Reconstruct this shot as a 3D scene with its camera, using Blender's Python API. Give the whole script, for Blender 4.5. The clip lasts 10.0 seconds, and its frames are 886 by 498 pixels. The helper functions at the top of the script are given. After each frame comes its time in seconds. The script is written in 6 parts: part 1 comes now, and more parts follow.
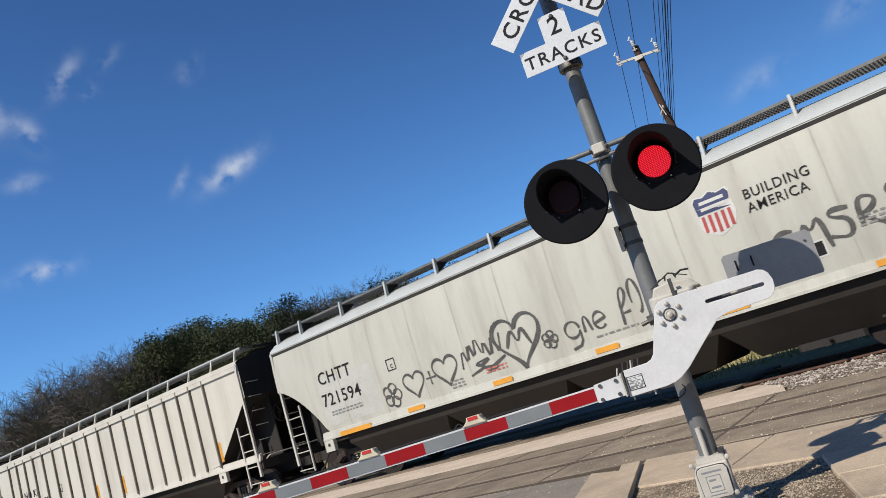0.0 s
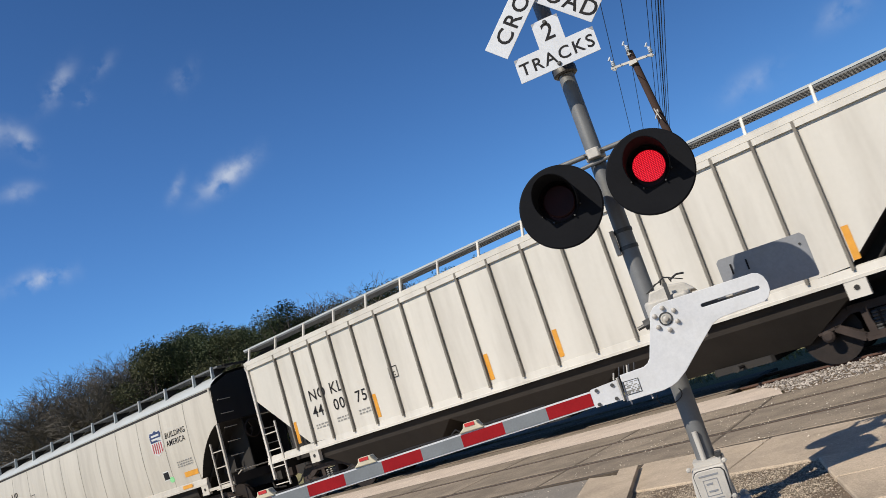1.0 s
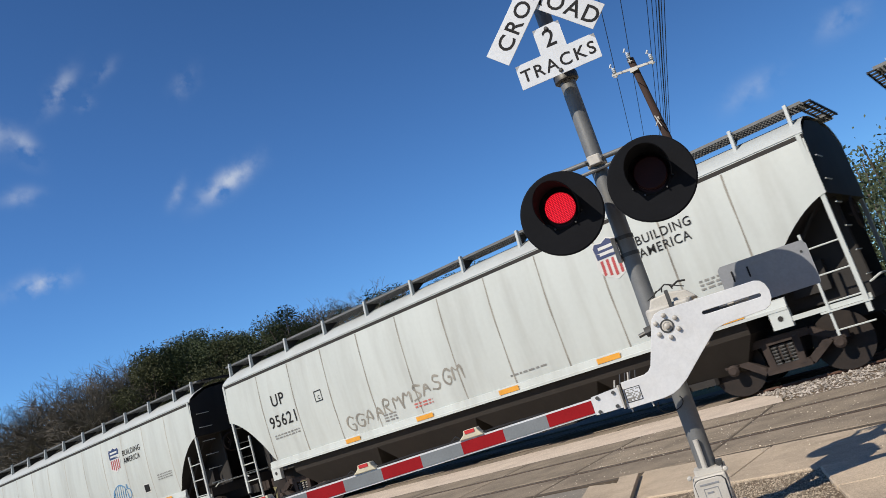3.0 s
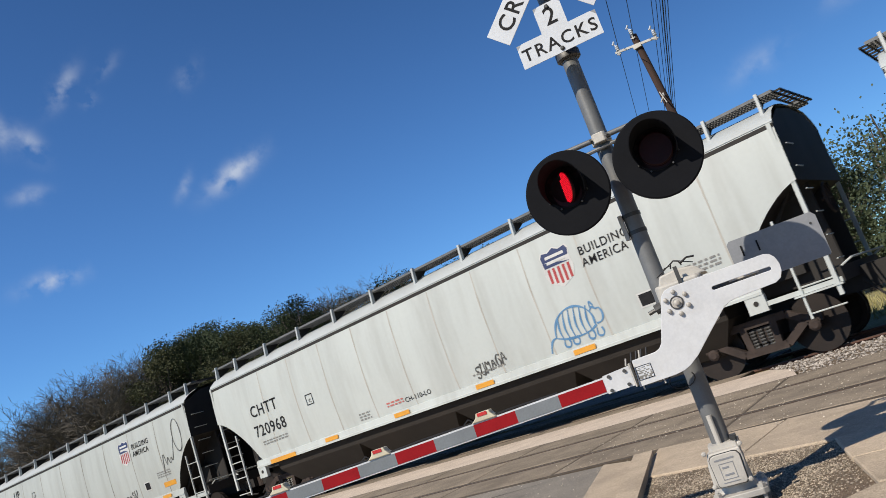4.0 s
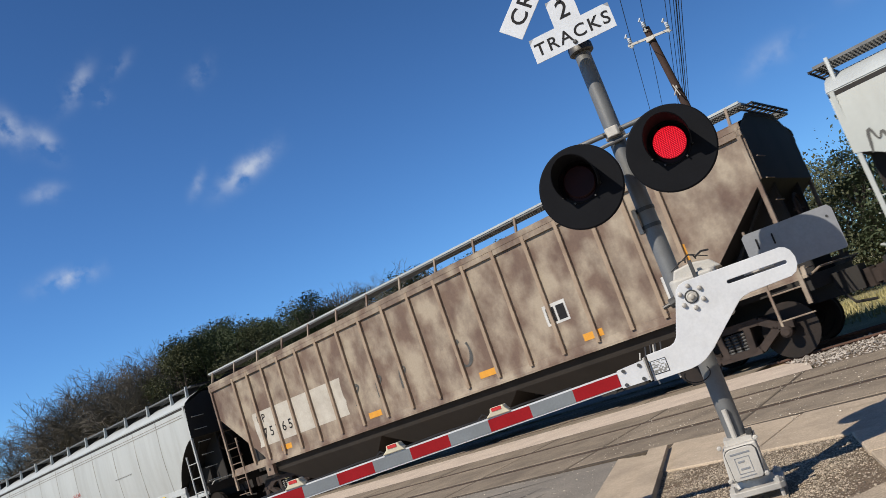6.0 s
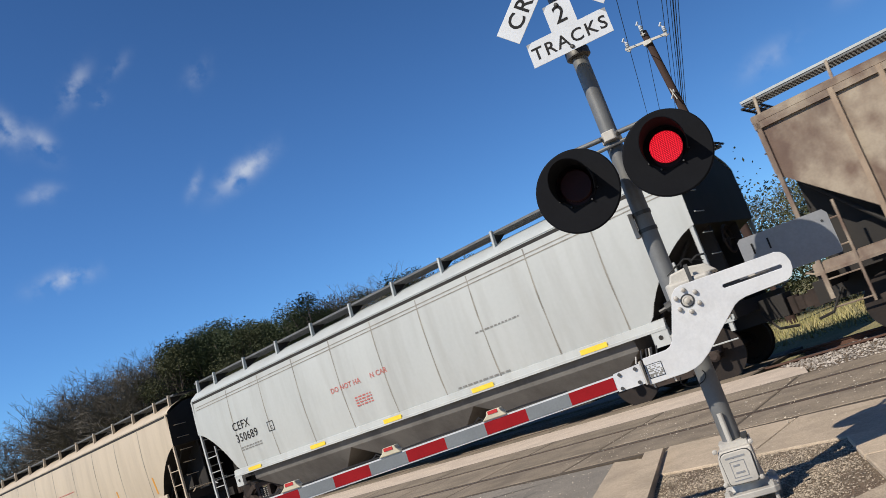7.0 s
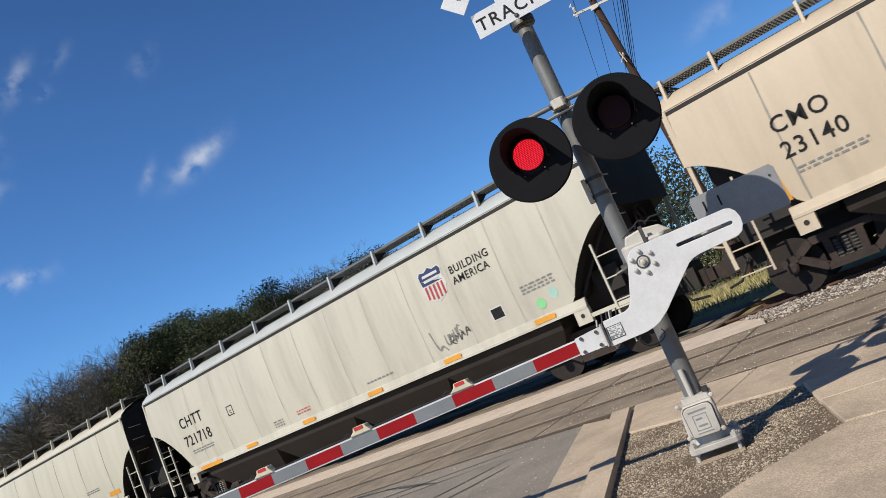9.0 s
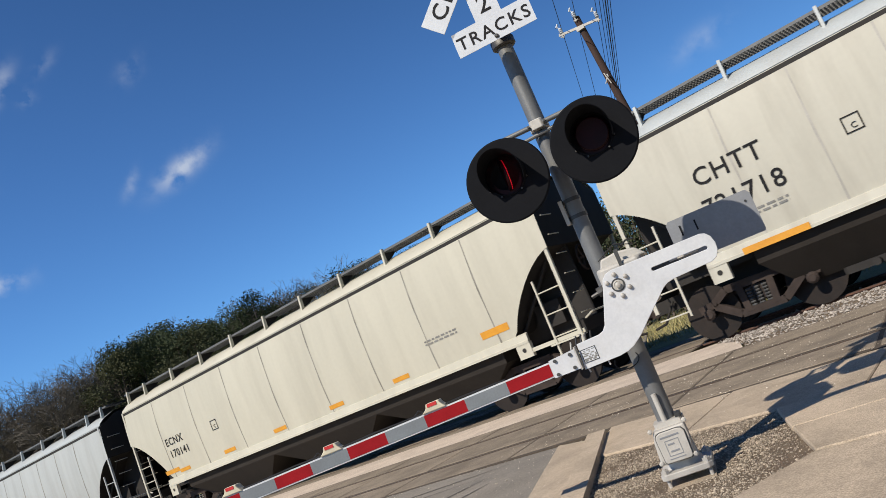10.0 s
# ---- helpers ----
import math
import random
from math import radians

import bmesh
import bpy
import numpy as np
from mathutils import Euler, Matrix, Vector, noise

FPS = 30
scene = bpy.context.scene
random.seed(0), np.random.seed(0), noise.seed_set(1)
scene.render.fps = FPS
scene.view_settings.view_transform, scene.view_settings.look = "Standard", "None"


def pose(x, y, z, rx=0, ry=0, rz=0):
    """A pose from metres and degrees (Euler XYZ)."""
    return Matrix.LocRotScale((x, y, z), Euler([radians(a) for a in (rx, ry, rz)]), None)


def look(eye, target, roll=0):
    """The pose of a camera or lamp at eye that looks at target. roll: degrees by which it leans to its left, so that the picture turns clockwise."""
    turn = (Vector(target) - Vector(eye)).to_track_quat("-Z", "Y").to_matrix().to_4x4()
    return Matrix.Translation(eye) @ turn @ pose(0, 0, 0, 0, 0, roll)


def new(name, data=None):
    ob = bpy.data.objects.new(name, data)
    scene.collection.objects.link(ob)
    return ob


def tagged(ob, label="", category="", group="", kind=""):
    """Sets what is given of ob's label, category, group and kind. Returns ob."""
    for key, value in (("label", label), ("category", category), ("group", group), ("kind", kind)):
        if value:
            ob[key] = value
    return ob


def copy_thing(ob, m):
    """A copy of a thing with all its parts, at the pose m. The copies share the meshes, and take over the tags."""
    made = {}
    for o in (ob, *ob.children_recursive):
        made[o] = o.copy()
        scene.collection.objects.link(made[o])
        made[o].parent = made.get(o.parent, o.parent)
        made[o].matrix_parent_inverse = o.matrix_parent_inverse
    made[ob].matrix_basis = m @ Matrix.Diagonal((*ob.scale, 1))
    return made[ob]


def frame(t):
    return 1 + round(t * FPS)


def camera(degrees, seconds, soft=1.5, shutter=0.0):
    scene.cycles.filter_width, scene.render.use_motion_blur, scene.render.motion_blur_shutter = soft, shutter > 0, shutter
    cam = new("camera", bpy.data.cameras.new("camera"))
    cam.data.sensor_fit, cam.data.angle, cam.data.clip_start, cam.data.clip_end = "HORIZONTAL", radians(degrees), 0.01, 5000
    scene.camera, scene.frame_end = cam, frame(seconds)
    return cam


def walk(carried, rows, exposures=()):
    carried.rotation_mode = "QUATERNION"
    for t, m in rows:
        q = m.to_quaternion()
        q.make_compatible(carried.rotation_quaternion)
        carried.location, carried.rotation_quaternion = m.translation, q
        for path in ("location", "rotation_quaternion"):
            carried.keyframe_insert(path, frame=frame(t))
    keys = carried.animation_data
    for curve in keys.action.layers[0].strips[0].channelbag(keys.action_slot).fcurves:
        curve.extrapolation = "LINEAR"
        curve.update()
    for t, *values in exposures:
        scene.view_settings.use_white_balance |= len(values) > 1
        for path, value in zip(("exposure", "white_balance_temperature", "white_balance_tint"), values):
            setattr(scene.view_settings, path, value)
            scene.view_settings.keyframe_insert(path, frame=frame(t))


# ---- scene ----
import itertools

cam = camera(58.7, 10.0, soft=0.68, shutter=0.04)
PATH = [
    (0, (2.51, -5.086, 1.246), (1.252, -3.575, 1.613), -17.2),
    (0.5, (2.509, -5.08, 1.247), (1.257, -3.565, 1.62), -17.5),
    (1, (2.516, -5.085, 1.248), (1.269, -3.567, 1.625), -17.7),
    (1.5, (2.511, -5.09, 1.253), (1.268, -3.569, 1.631), -17.7),
    (2, (2.51, -5.092, 1.249), (1.275, -3.566, 1.632), -17.3),
    (2.5, (2.508, -5.088, 1.253), (1.272, -3.566, 1.646), -17.1),
    (4, (2.501, -5.055, 1.246), (1.23, -3.553, 1.608), -19.2),
    (4.5, (2.49, -5.053, 1.248), (1.201, -3.561, 1.584), -19.6),
    (5, (2.497, -5.057, 1.25), (1.196, -3.576, 1.59), -19.8),
    (5.5, (2.496, -5.059, 1.247), (1.194, -3.582, 1.601), -19.5),
    (7, (2.512, -5.07, 1.251), (1.222, -3.585, 1.615), -19.2),
    (7.5, (2.51, -5.08, 1.247), (1.225, -3.593, 1.621), -19.6),
    (8, (2.534, -5.063, 1.24), (1.272, -3.548, 1.575), -21.5),
    (8.5, (2.53, -5.054, 1.24), (1.297, -3.504, 1.516), -22.3),
    (9, (2.542, -5.054, 1.24), (1.293, -3.516, 1.512), -23.1),
    (9.5, (2.547, -5.031, 1.24), (1.302, -3.49, 1.513), -23.5),
    (10, (2.568, -4.989, 1.246), (1.363, -3.42, 1.538), -22.1),
]
walk(cam, [(t, look(eye, target, roll)) for t, eye, target, roll in PATH])

# ---- world, sun, exposure ----
SHADOW = (0.17, 1.10)          # ground shift of a shadow per metre of height
scene.view_settings.exposure = 0.0
world = bpy.data.worlds.new("world")
scene.world = world
world.use_nodes = True
SUN_DIR = Vector((-SHADOW[0], -SHADOW[1], 1)).normalized()


def build_world():
    nt = world.node_tree
    n, l = nt.nodes, nt.links
    bg = n["Background"]
    sky = n.new("ShaderNodeTexSky")
    sky.sky_type = "NISHITA"
    sky.sun_disc = False
    sky.sun_elevation = math.asin(SUN_DIR.z)
    sky.sun_rotation = math.atan2(SUN_DIR.x, SUN_DIR.y)
    sky.altitude, sky.air_density, sky.dust_density, sky.ozone_density = 200, 1.0, 0.2, 2.5
    tint = n.new("ShaderNodeMixRGB")
    tint.blend_type, tint.inputs["Fac"].default_value = "MULTIPLY", 1.0
    tint.inputs["Color2"].default_value = (.56, .96, 1.42, 1)
    l.new(sky.outputs["Color"], tint.inputs["Color1"])
    geo = n.new("ShaderNodeTexCoord")
    # wispy clouds: direction, long half width, short half width, lean, strength
    clouds = [((-.752, .563, .343), .042, .014, 24, .66), ((-.787, .513, .342), .020, .008, 55, .30),
              ((-.885, .378, .271), .034, .012, 5, .60), ((-.79, .399, .466), .030, .011, 50, .42),
              ((-.831, .368, .417), .024, .013, -65, .38), ((-.856, .364, .366), .022, .011, 5, .30),
              ((-.723, .518, .456), .022, .012, 40, .20), ((-.785, .424, .452), .012, .009, 50, .35),
              ((-.759, .44, .479), .02, .008, 40, .2), ((-.252, .936, .247), .04, .016, 10, .20),
              ((-.142, .951, .276), .03, .016, 10, .20), ((-.836, .333, .436), .026, .016, -60, .5)]
    wob = n.new("ShaderNodeTexNoise")
    wob.inputs["Scale"].default_value, wob.inputs["Detail"].default_value = 34, 8
    l.new(geo.outputs["Generated"], wob.inputs["Vector"])
    total = None

    def math_node(op, a, b):
        m = n.new("ShaderNodeMath")
        m.operation = op
        for i, v in enumerate((a, b)):
            if isinstance(v, (int, float)):
                m.inputs[i].default_value = v
            else:
                l.new(v, m.inputs[i])
        return m.outputs[0]

    def dot(vec):
        d = n.new("ShaderNodeVectorMath")
        d.operation = "DOT_PRODUCT"
        l.new(geo.outputs["Generated"], d.inputs[0])
        d.inputs[1].default_value = vec
        return d.outputs["Value"]

    for c, a, b, lean, k in clouds:
        c, a, b, k = Vector(c).normalized(), a * .72, b * .72, k * 1.05
        right = c.cross(Vector((0, 0, 1))).normalized()
        up = right.cross(c)
        ca, sa = math.cos(radians(lean)), math.sin(radians(lean))
        e1, e2 = right * ca + up * sa, up * ca - right * sa
        q = math_node("ADD", math_node("POWER", math_node("ABSOLUTE", math_node("DIVIDE", dot(e1), a), 0), 2),
                      math_node("POWER", math_node("ABSOLUTE", math_node("DIVIDE", dot(e2), b), 0), 2))
        fall = math_node("MULTIPLY", math_node("EXPONENT", math_node("MULTIPLY", q, -0.8), 0), k)
        fall = math_node("MULTIPLY", fall, math_node("GREATER_THAN", dot(c), 0))
        total = fall if total is None else math_node("ADD", total, fall)
    ramp = n.new("ShaderNodeMapRange")
    ramp.inputs["From Min"].default_value, ramp.inputs["From Max"].default_value = 0.40, 0.62
    l.new(wob.outputs["Fac"], ramp.inputs["Value"])
    mask = math_node("MINIMUM", math_node("MULTIPLY", total, ramp.outputs[0]), 0.9)
    mix = n.new("ShaderNodeMixRGB")
    mix.inputs["Color2"].default_value = (7.6, 8.2, 9.2, 1)
    l.new(mask, mix.inputs["Fac"])
    # deeper blue overhead, paler haze towards the west
    depth = math_node("MAXIMUM", math_node("SUBTRACT", .965, dot((.386, 0, .55))), .45)
    deep = n.new("ShaderNodeMixRGB")
    deep.blend_type, deep.inputs["Fac"].default_value = "MULTIPLY", 1.0
    l.new(tint.outputs["Color"], deep.inputs["Color1"])
    l.new(depth, deep.inputs["Color2"])
    l.new(deep.outputs["Color"], mix.inputs["Color1"])
    l.new(mix.outputs["Color"], bg.inputs["Color"])
    bg.inputs["Strength"].default_value = 0.084


build_world()
sun = new("sun", bpy.data.lights.new("sun", "SUN"))
sun.data.energy, sun.data.angle, sun.data.color = 5.0, radians(0.53), (1.0, 0.90, 0.755)
sun.matrix_world = look(SUN_DIR * 60, (0, 0, 0))


# ---- materials ----
def mat(name, c1, c2=None, scale=3.0, rough=0.6, metal=0.0, bump=0.1, fine=60.0, stretch=(1, 1, 1), spread=0.5,
        dirt=None, dirt_amount=0.0, dirt_scale=1.0, random_shade=0.0, bump_distance=0.01, spec=0.5, island=0.0, grain=0.05, dirt_detail=8):
    """Two-scale noise colour, optional dirt blotches or streaks, fine bump."""
    m = bpy.data.materials.new(name)
    m.use_nodes = True
    nt = m.node_tree
    n, l = nt.nodes, nt.links
    b = n["Principled BSDF"]
    b.inputs["Roughness"].default_value, b.inputs["Metallic"].default_value = rough, metal
    b.inputs["Specular IOR Level"].default_value = spec
    co = n.new("ShaderNodeTexCoord")
    mp = n.new("ShaderNodeMapping")
    mp.inputs["Scale"].default_value = stretch
    l.new(co.outputs["Object"], mp.inputs["Vector"])
    n1, n2 = n.new("ShaderNodeTexNoise"), n.new("ShaderNodeTexNoise")
    n1.inputs["Scale"].default_value, n1.inputs["Detail"].default_value = scale, 6
    n2.inputs["Scale"].default_value, n2.inputs["Detail"].default_value = fine, 4
    l.new(mp.outputs[0], n1.inputs["Vector"])
    l.new(co.outputs["Object"], n2.inputs["Vector"])
    c2 = c2 or tuple(v * 0.8 for v in c1)
    r = n.new("ShaderNodeValToRGB")
    r.color_ramp.elements[0].position, r.color_ramp.elements[1].position = 0.5 - spread / 2, 0.5 + spread / 2
    r.color_ramp.elements[0].color, r.color_ramp.elements[1].color = (*c1, 1), (*c2, 1)
    l.new(n1.outputs["Fac"], r.inputs["Fac"])
    out = r.outputs["Color"]
    g = n.new("ShaderNodeMixRGB")
    g.blend_type = "OVERLAY"
    g.inputs["Fac"].default_value = grain
    l.new(out, g.inputs["Color1"])
    gr = n.new("ShaderNodeMapRange")
    gr.inputs["From Min"].default_value, gr.inputs["From Max"].default_value = 0.34, 0.66
    l.new(n2.outputs["Fac"], gr.inputs["Value"])
    l.new(gr.outputs[0], g.inputs["Color2"])
    out = g.outputs["Color"]
    if dirt:
        n3 = n.new("ShaderNodeTexNoise")
        n3.inputs["Scale"].default_value, n3.inputs["Detail"].default_value = dirt_scale, dirt_detail
        n3.inputs["Roughness"].default_value = 0.65
        l.new(mp.outputs[0], n3.inputs["Vector"])
        r3 = n.new("ShaderNodeMapRange")
        r3.inputs["From Min"].default_value, r3.inputs["From Max"].default_value = 0.45, 0.75
        r3.inputs["To Max"].default_value = dirt_amount
        l.new(n3.outputs["Fac"], r3.inputs["Value"])
        x = n.new("ShaderNodeMixRGB")
        x.inputs["Color2"].default_value = (*dirt, 1)
        l.new(r3.outputs[0], x.inputs["Fac"])
        l.new(out, x.inputs["Color1"])
        out = x.outputs["Color"]
    if random_shade:
        oi = n.new("ShaderNodeObjectInfo")
        hs = n.new("ShaderNodeHueSaturation")
        mr = n.new("ShaderNodeMapRange")
        mr.inputs["To Min"].default_value, mr.inputs["To Max"].default_value = 1 - random_shade, 1 + random_shade
        l.new(oi.outputs["Random"], mr.inputs["Value"])
        l.new(mr.outputs[0], hs.inputs["Value"])
        l.new(out, hs.inputs["Color"])
        out = hs.outputs["Color"]
    if island:
        gi = n.new("ShaderNodeNewGeometry")
        hs = n.new("ShaderNodeHueSaturation")
        mr = n.new("ShaderNodeMapRange")
        mr.inputs["To Min"].default_value, mr.inputs["To Max"].default_value = 1 - island, 1 + island
        l.new(gi.outputs["Random Per Island"], mr.inputs["Value"])
        l.new(mr.outputs[0], hs.inputs["Value"])
        l.new(out, hs.inputs["Color"])
        out = hs.outputs["Color"]
    l.new(out, b.inputs["Base Color"])
    if bump:
        bp = n.new("ShaderNodeBump")
        bp.inputs["Strength"].default_value, bp.inputs["Distance"].default_value = bump, bump_distance
        l.new(n2.outputs["Fac"], bp.inputs["Height"])
        l.new(bp.outputs[0], b.inputs["Normal"])
    return m


def car_paint(name, c, grime=(0.16, 0.13, 0.10), amount=0.35):
    return mat(name, c, tuple(v * 0.86 for v in c), scale=.8, rough=0.5, bump=0.02, fine=12, stretch=(1.6, 1.6, 0.22),
               dirt=grime, dirt_amount=amount, dirt_scale=1.5, grain=.015, dirt_detail=3)


M_GALV = mat("galvanised", (0.55, 0.53, 0.49), (0.42, 0.405, 0.375), 5, .55, .05, .06, 80, dirt=(.2, .2, .2), dirt_amount=.5, dirt_scale=3)
M_MAST = mat("mast_paint", (0.185, 0.192, 0.198), (0.125, 0.131, 0.136), 4, .5, .2, .06, 90, dirt=(.14, .14, .14), dirt_amount=.6, dirt_scale=4)
M_WHITE = mat("white_paint", (0.624, 0.648, 0.679), (0.528, 0.549, 0.585), 5, .45, 0, .05, 60, dirt=(.35, .34, .32), dirt_amount=.25, dirt_scale=7)
M_SIGN = mat("sign_white", (0.607, 0.646, 0.702), (0.541, 0.578, 0.630), 3, .35, 0, .03, 40, dirt=(.45, .36, .28), dirt_amount=.18, dirt_scale=3)
M_BLACK = mat("black_paint", (.0055, .0062, .0085), (.0085, .0095, .0125), 4, .8, 0, .04, 60, spec=.12)
M_LETTER = mat("black_lettering", (.014, .014, .016), (.028, .028, .03), 9, .7, 0, 0, 60, spec=.1)
M_PRINT = mat("faint_print", (.16, .16, .155), (.26, .26, .25), 9, .6, 0, .02, 60)
M_RED_SHEET = mat("red_sheeting", (0.281, 0.007, 0.012), (0.221, 0.005, 0.009), 5, .6, 0, .03, 70, spec=.15)
M_GREY_SHEET = mat("white_sheeting", (0.178, 0.200, 0.221), (0.145, 0.162, 0.178), 5, .5, 0, .03, 70)
M_GREY_PLATE = mat("grey_plate", (0.266, 0.281, 0.307), (0.222, 0.237, 0.262), 4, .5, .1, .04, 50, dirt=(.2, .2, .21), dirt_amount=.4, dirt_scale=6)
M_STEEL = mat("dark_steel", (.10, .10, .10), (.06, .06, .06), 8, .5, .6, .1, 60)
M_RUBBER = mat("black_cable", (.015, .015, .016), None, 8, .6, 0, .05, 60)
M_LAMP_BODY = mat("lamp_case", (.60, .56, .42), (.48, .44, .34), 9, .5, 0, .05, 60)


def emitter(name, c, k, base=(.2, .01, .01)):
    m = bpy.data.materials.new(name)
    m.use_nodes = True
    b = m.node_tree.nodes["Principled BSDF"]
    b.inputs["Base Color"].default_value = (*base, 1)
    b.inputs["Emission Color"].default_value = (*c, 1)
    b.inputs["Emission Strength"].default_value = k
    return m


M_LED = emitter("lit_led", (1.0, .022, .045), 1.6)
M_LED_GLOW = emitter("lit_lens", (1.0, .0005, .018), .40)
M_LENS_DARK = mat("dark_red_lens", (.020, .0012, .003), (.011, .0008, .002), 12, .5, 0, .1, 120, spec=.2)
M_LENS_RED = mat("red_lamp_lens", (.55, .04, .04), (.45, .03, .03), 12, .25, 0, .1, 120)

M_ASPHALT = mat("asphalt", (0.300, 0.268, 0.228), (0.205, 0.186, 0.160), 1.2, .9, 0, .8, 120, dirt=(.10, .10, .10), dirt_amount=.4, dirt_scale=.8, grain=.32)
M_CONCRETE = mat("concrete", (0.5107, 0.4178, 0.3181), (0.4043, 0.3304, 0.2464), 1.6, .9, 0, .35, 110, dirt=(.20, .165, .125), dirt_amount=.65, dirt_scale=1.9, random_shade=.08, grain=.32)
M_PANEL = mat("crossing_panel", (0.275, 0.227, 0.172), (0.195, 0.160, 0.121), 1.8, .9, 0, .35, 90, dirt=(.13, .105, .08), dirt_amount=.7, dirt_scale=1.8, random_shade=.07, grain=.32)
M_PATCH = mat("pale_paving", (0.62, 0.525, 0.44), (0.50, 0.42, 0.35), 2.5, .95, 0, .5, 120, dirt=(.25, .21, .18), dirt_amount=.35, dirt_scale=2, grain=.32)
M_GRAVEL = mat("gravel_bed", (.25, .195, .135), (.13, .095, .066), 14, .95, 0, .9, 160, dirt=(.20, .13, .09), dirt_amount=.5, dirt_scale=2.2, bump_distance=.02, grain=.32)
M_STONE = mat("gravel_stone", (.40, .34, .265), (.23, .19, .145), 30, .9, 0, .3, 150, island=.6)
M_PEBBLE = mat("pale_pebble", (.62, .56, .47), (.44, .39, .32), 30, .9, 0, .3, 150, island=.35)
M_BALLAST = mat("ballast_stone", (.40, .36, .32), (.27, .24, .21), 20, .9, 0, .3, 120, island=.5)
M_FILL = mat("flangeway_dirt", (.060, .046, .034), (.095, .075, .056), 5, .95, 0, .4, 90, grain=.32)
M_TAR = mat("black_mark", (.05, .048, .046), (.09, .085, .08), 6, .9, 0, .3, 120)
M_RUST = mat("rusty_rail", (.15, .075, .05), (.09, .05, .038), 6, .8, .3, .3, 80, grain=.32)
M_RAILTOP = mat("rail_top", (.115, .085, .066), (.075, .056, .045), 4, .5, .5, .1, 60)
M_TIE = mat("wooden_tie", (.11, .085, .065), (.07, .055, .045), 5, .95, 0, .5, 50, grain=.32)
M_GROUND = mat("dry_grass_ground", (.34, .29, .16), (.20, .20, .08), .6, .95, 0, .8, 30, dirt=(.12, .13, .05), dirt_amount=.6, dirt_scale=.35, bump_distance=.05, grain=.32)
M_GRASS = mat("dry_grass", (.46, .38, .20), (.26, .27, .10), 1.5, .9, 0, 0, 20)
M_BARK = mat("bark", (.14, .115, .10), (.09, .075, .065), 4, .95, 0, .5, 20, grain=.32)
M_TWIG = mat("bare_twig", (.165, .152, .136), (.105, .097, .087), 2, .95, 0, 0, 20, spec=.1)
M_LEAF = mat("evergreen_leaf", (.080, .102, .056), (.042, .058, .032), .9, .7, 0, 0, 8, spec=.15)
M_LEAF_OLIVE = mat("olive_leaf", (.105, .112, .060), (.062, .070, .040), .9, .7, 0, 0, 8, spec=.15)
M_POLE = mat("creosote_wood", (0.0595, 0.0315, 0.0238), (0.0350, 0.0210, 0.0168), 3, .9, 0, .4, 40, stretch=(4, 4, .4))

M_TRUCK = mat("truck_rust", (0.058, 0.042, 0.036), (0.026, 0.019, 0.017), 5, .85, .2, .3, 40)
M_WHEEL = mat("wheel_steel", (0.026, 0.018, 0.015), (0.013, 0.010, 0.009), 6, .7, .3, .2, 40)
# grimy steel; the deep shade below and between cars is in the colour
M_GRIME_SHADE = mat("car_grime_shade", (.026, .023, .021), (.014, .013, .013), 2, .8, 0, .2, 30)
# dirty end paint, with the shade of the sunless car ends in its colour
M_END = mat("shaded_end_paint", (.024, .022, .021), (.012, .0115, .011), 1.5, .75, 0, .1, 30, stretch=(1.5, 1.5, .3))
# brown hopper dirt, toned down to carry the shade under the sills
M_UNDER = mat("shaded_hopper_grime", (0.021, 0.0155, 0.011), (0.011, 0.0082, 0.0062), 1.3, .85, 0, .2, 30, stretch=(1, 1, .5), dirt=(.028, .023, .019), dirt_amount=.7, dirt_scale=1.4)
M_UNDER_GREY = mat("grey_hopper", (.17, .165, .155), (.11, .105, .10), 1.3, .8, 0, .2, 30, stretch=(1, 1, .5), dirt=(.06, .055, .05), dirt_amount=.7, dirt_scale=1.4)
M_SEAM_FAINT = mat("faint_seam", (.34, .325, .295), (.46, .445, .41), 3, .7, 0, 0, 40, stretch=(2, 2, .8))
M_GRATE = mat("grating_steel", (.17, .175, .18), (.11, .115, .12), 5, .6, .3, .1, 60)
# posts of the cream ribbed car, coloured dark as their own shadow lines
M_POST_SHADE = mat("shaded_post", (.12, .11, .095), (.20, .185, .16), 4, .7, 0, .05, 40)
M_AMBER = mat("amber_reflector", (.70, .33, .035), (.58, .26, .03), 6, .4, 0, .02, 60)
M_YELLOW = mat("yellow_reflector", (.85, .62, .05), (.75, .52, .04), 6, .4, 0, .02, 60)
M_TAR_SEAM = mat("seam_dirt", (.15, .142, .125), (.33, .315, .28), 3, .7, 0, 0, 40, stretch=(2, 2, .8))
M_ROOF = mat("car_roof", (.45, .49, .50), (.38, .41, .425), 1.5, .5, 0, .04, 30, dirt=(.35, .33, .3), dirt_amount=.35, dirt_scale=1.4)


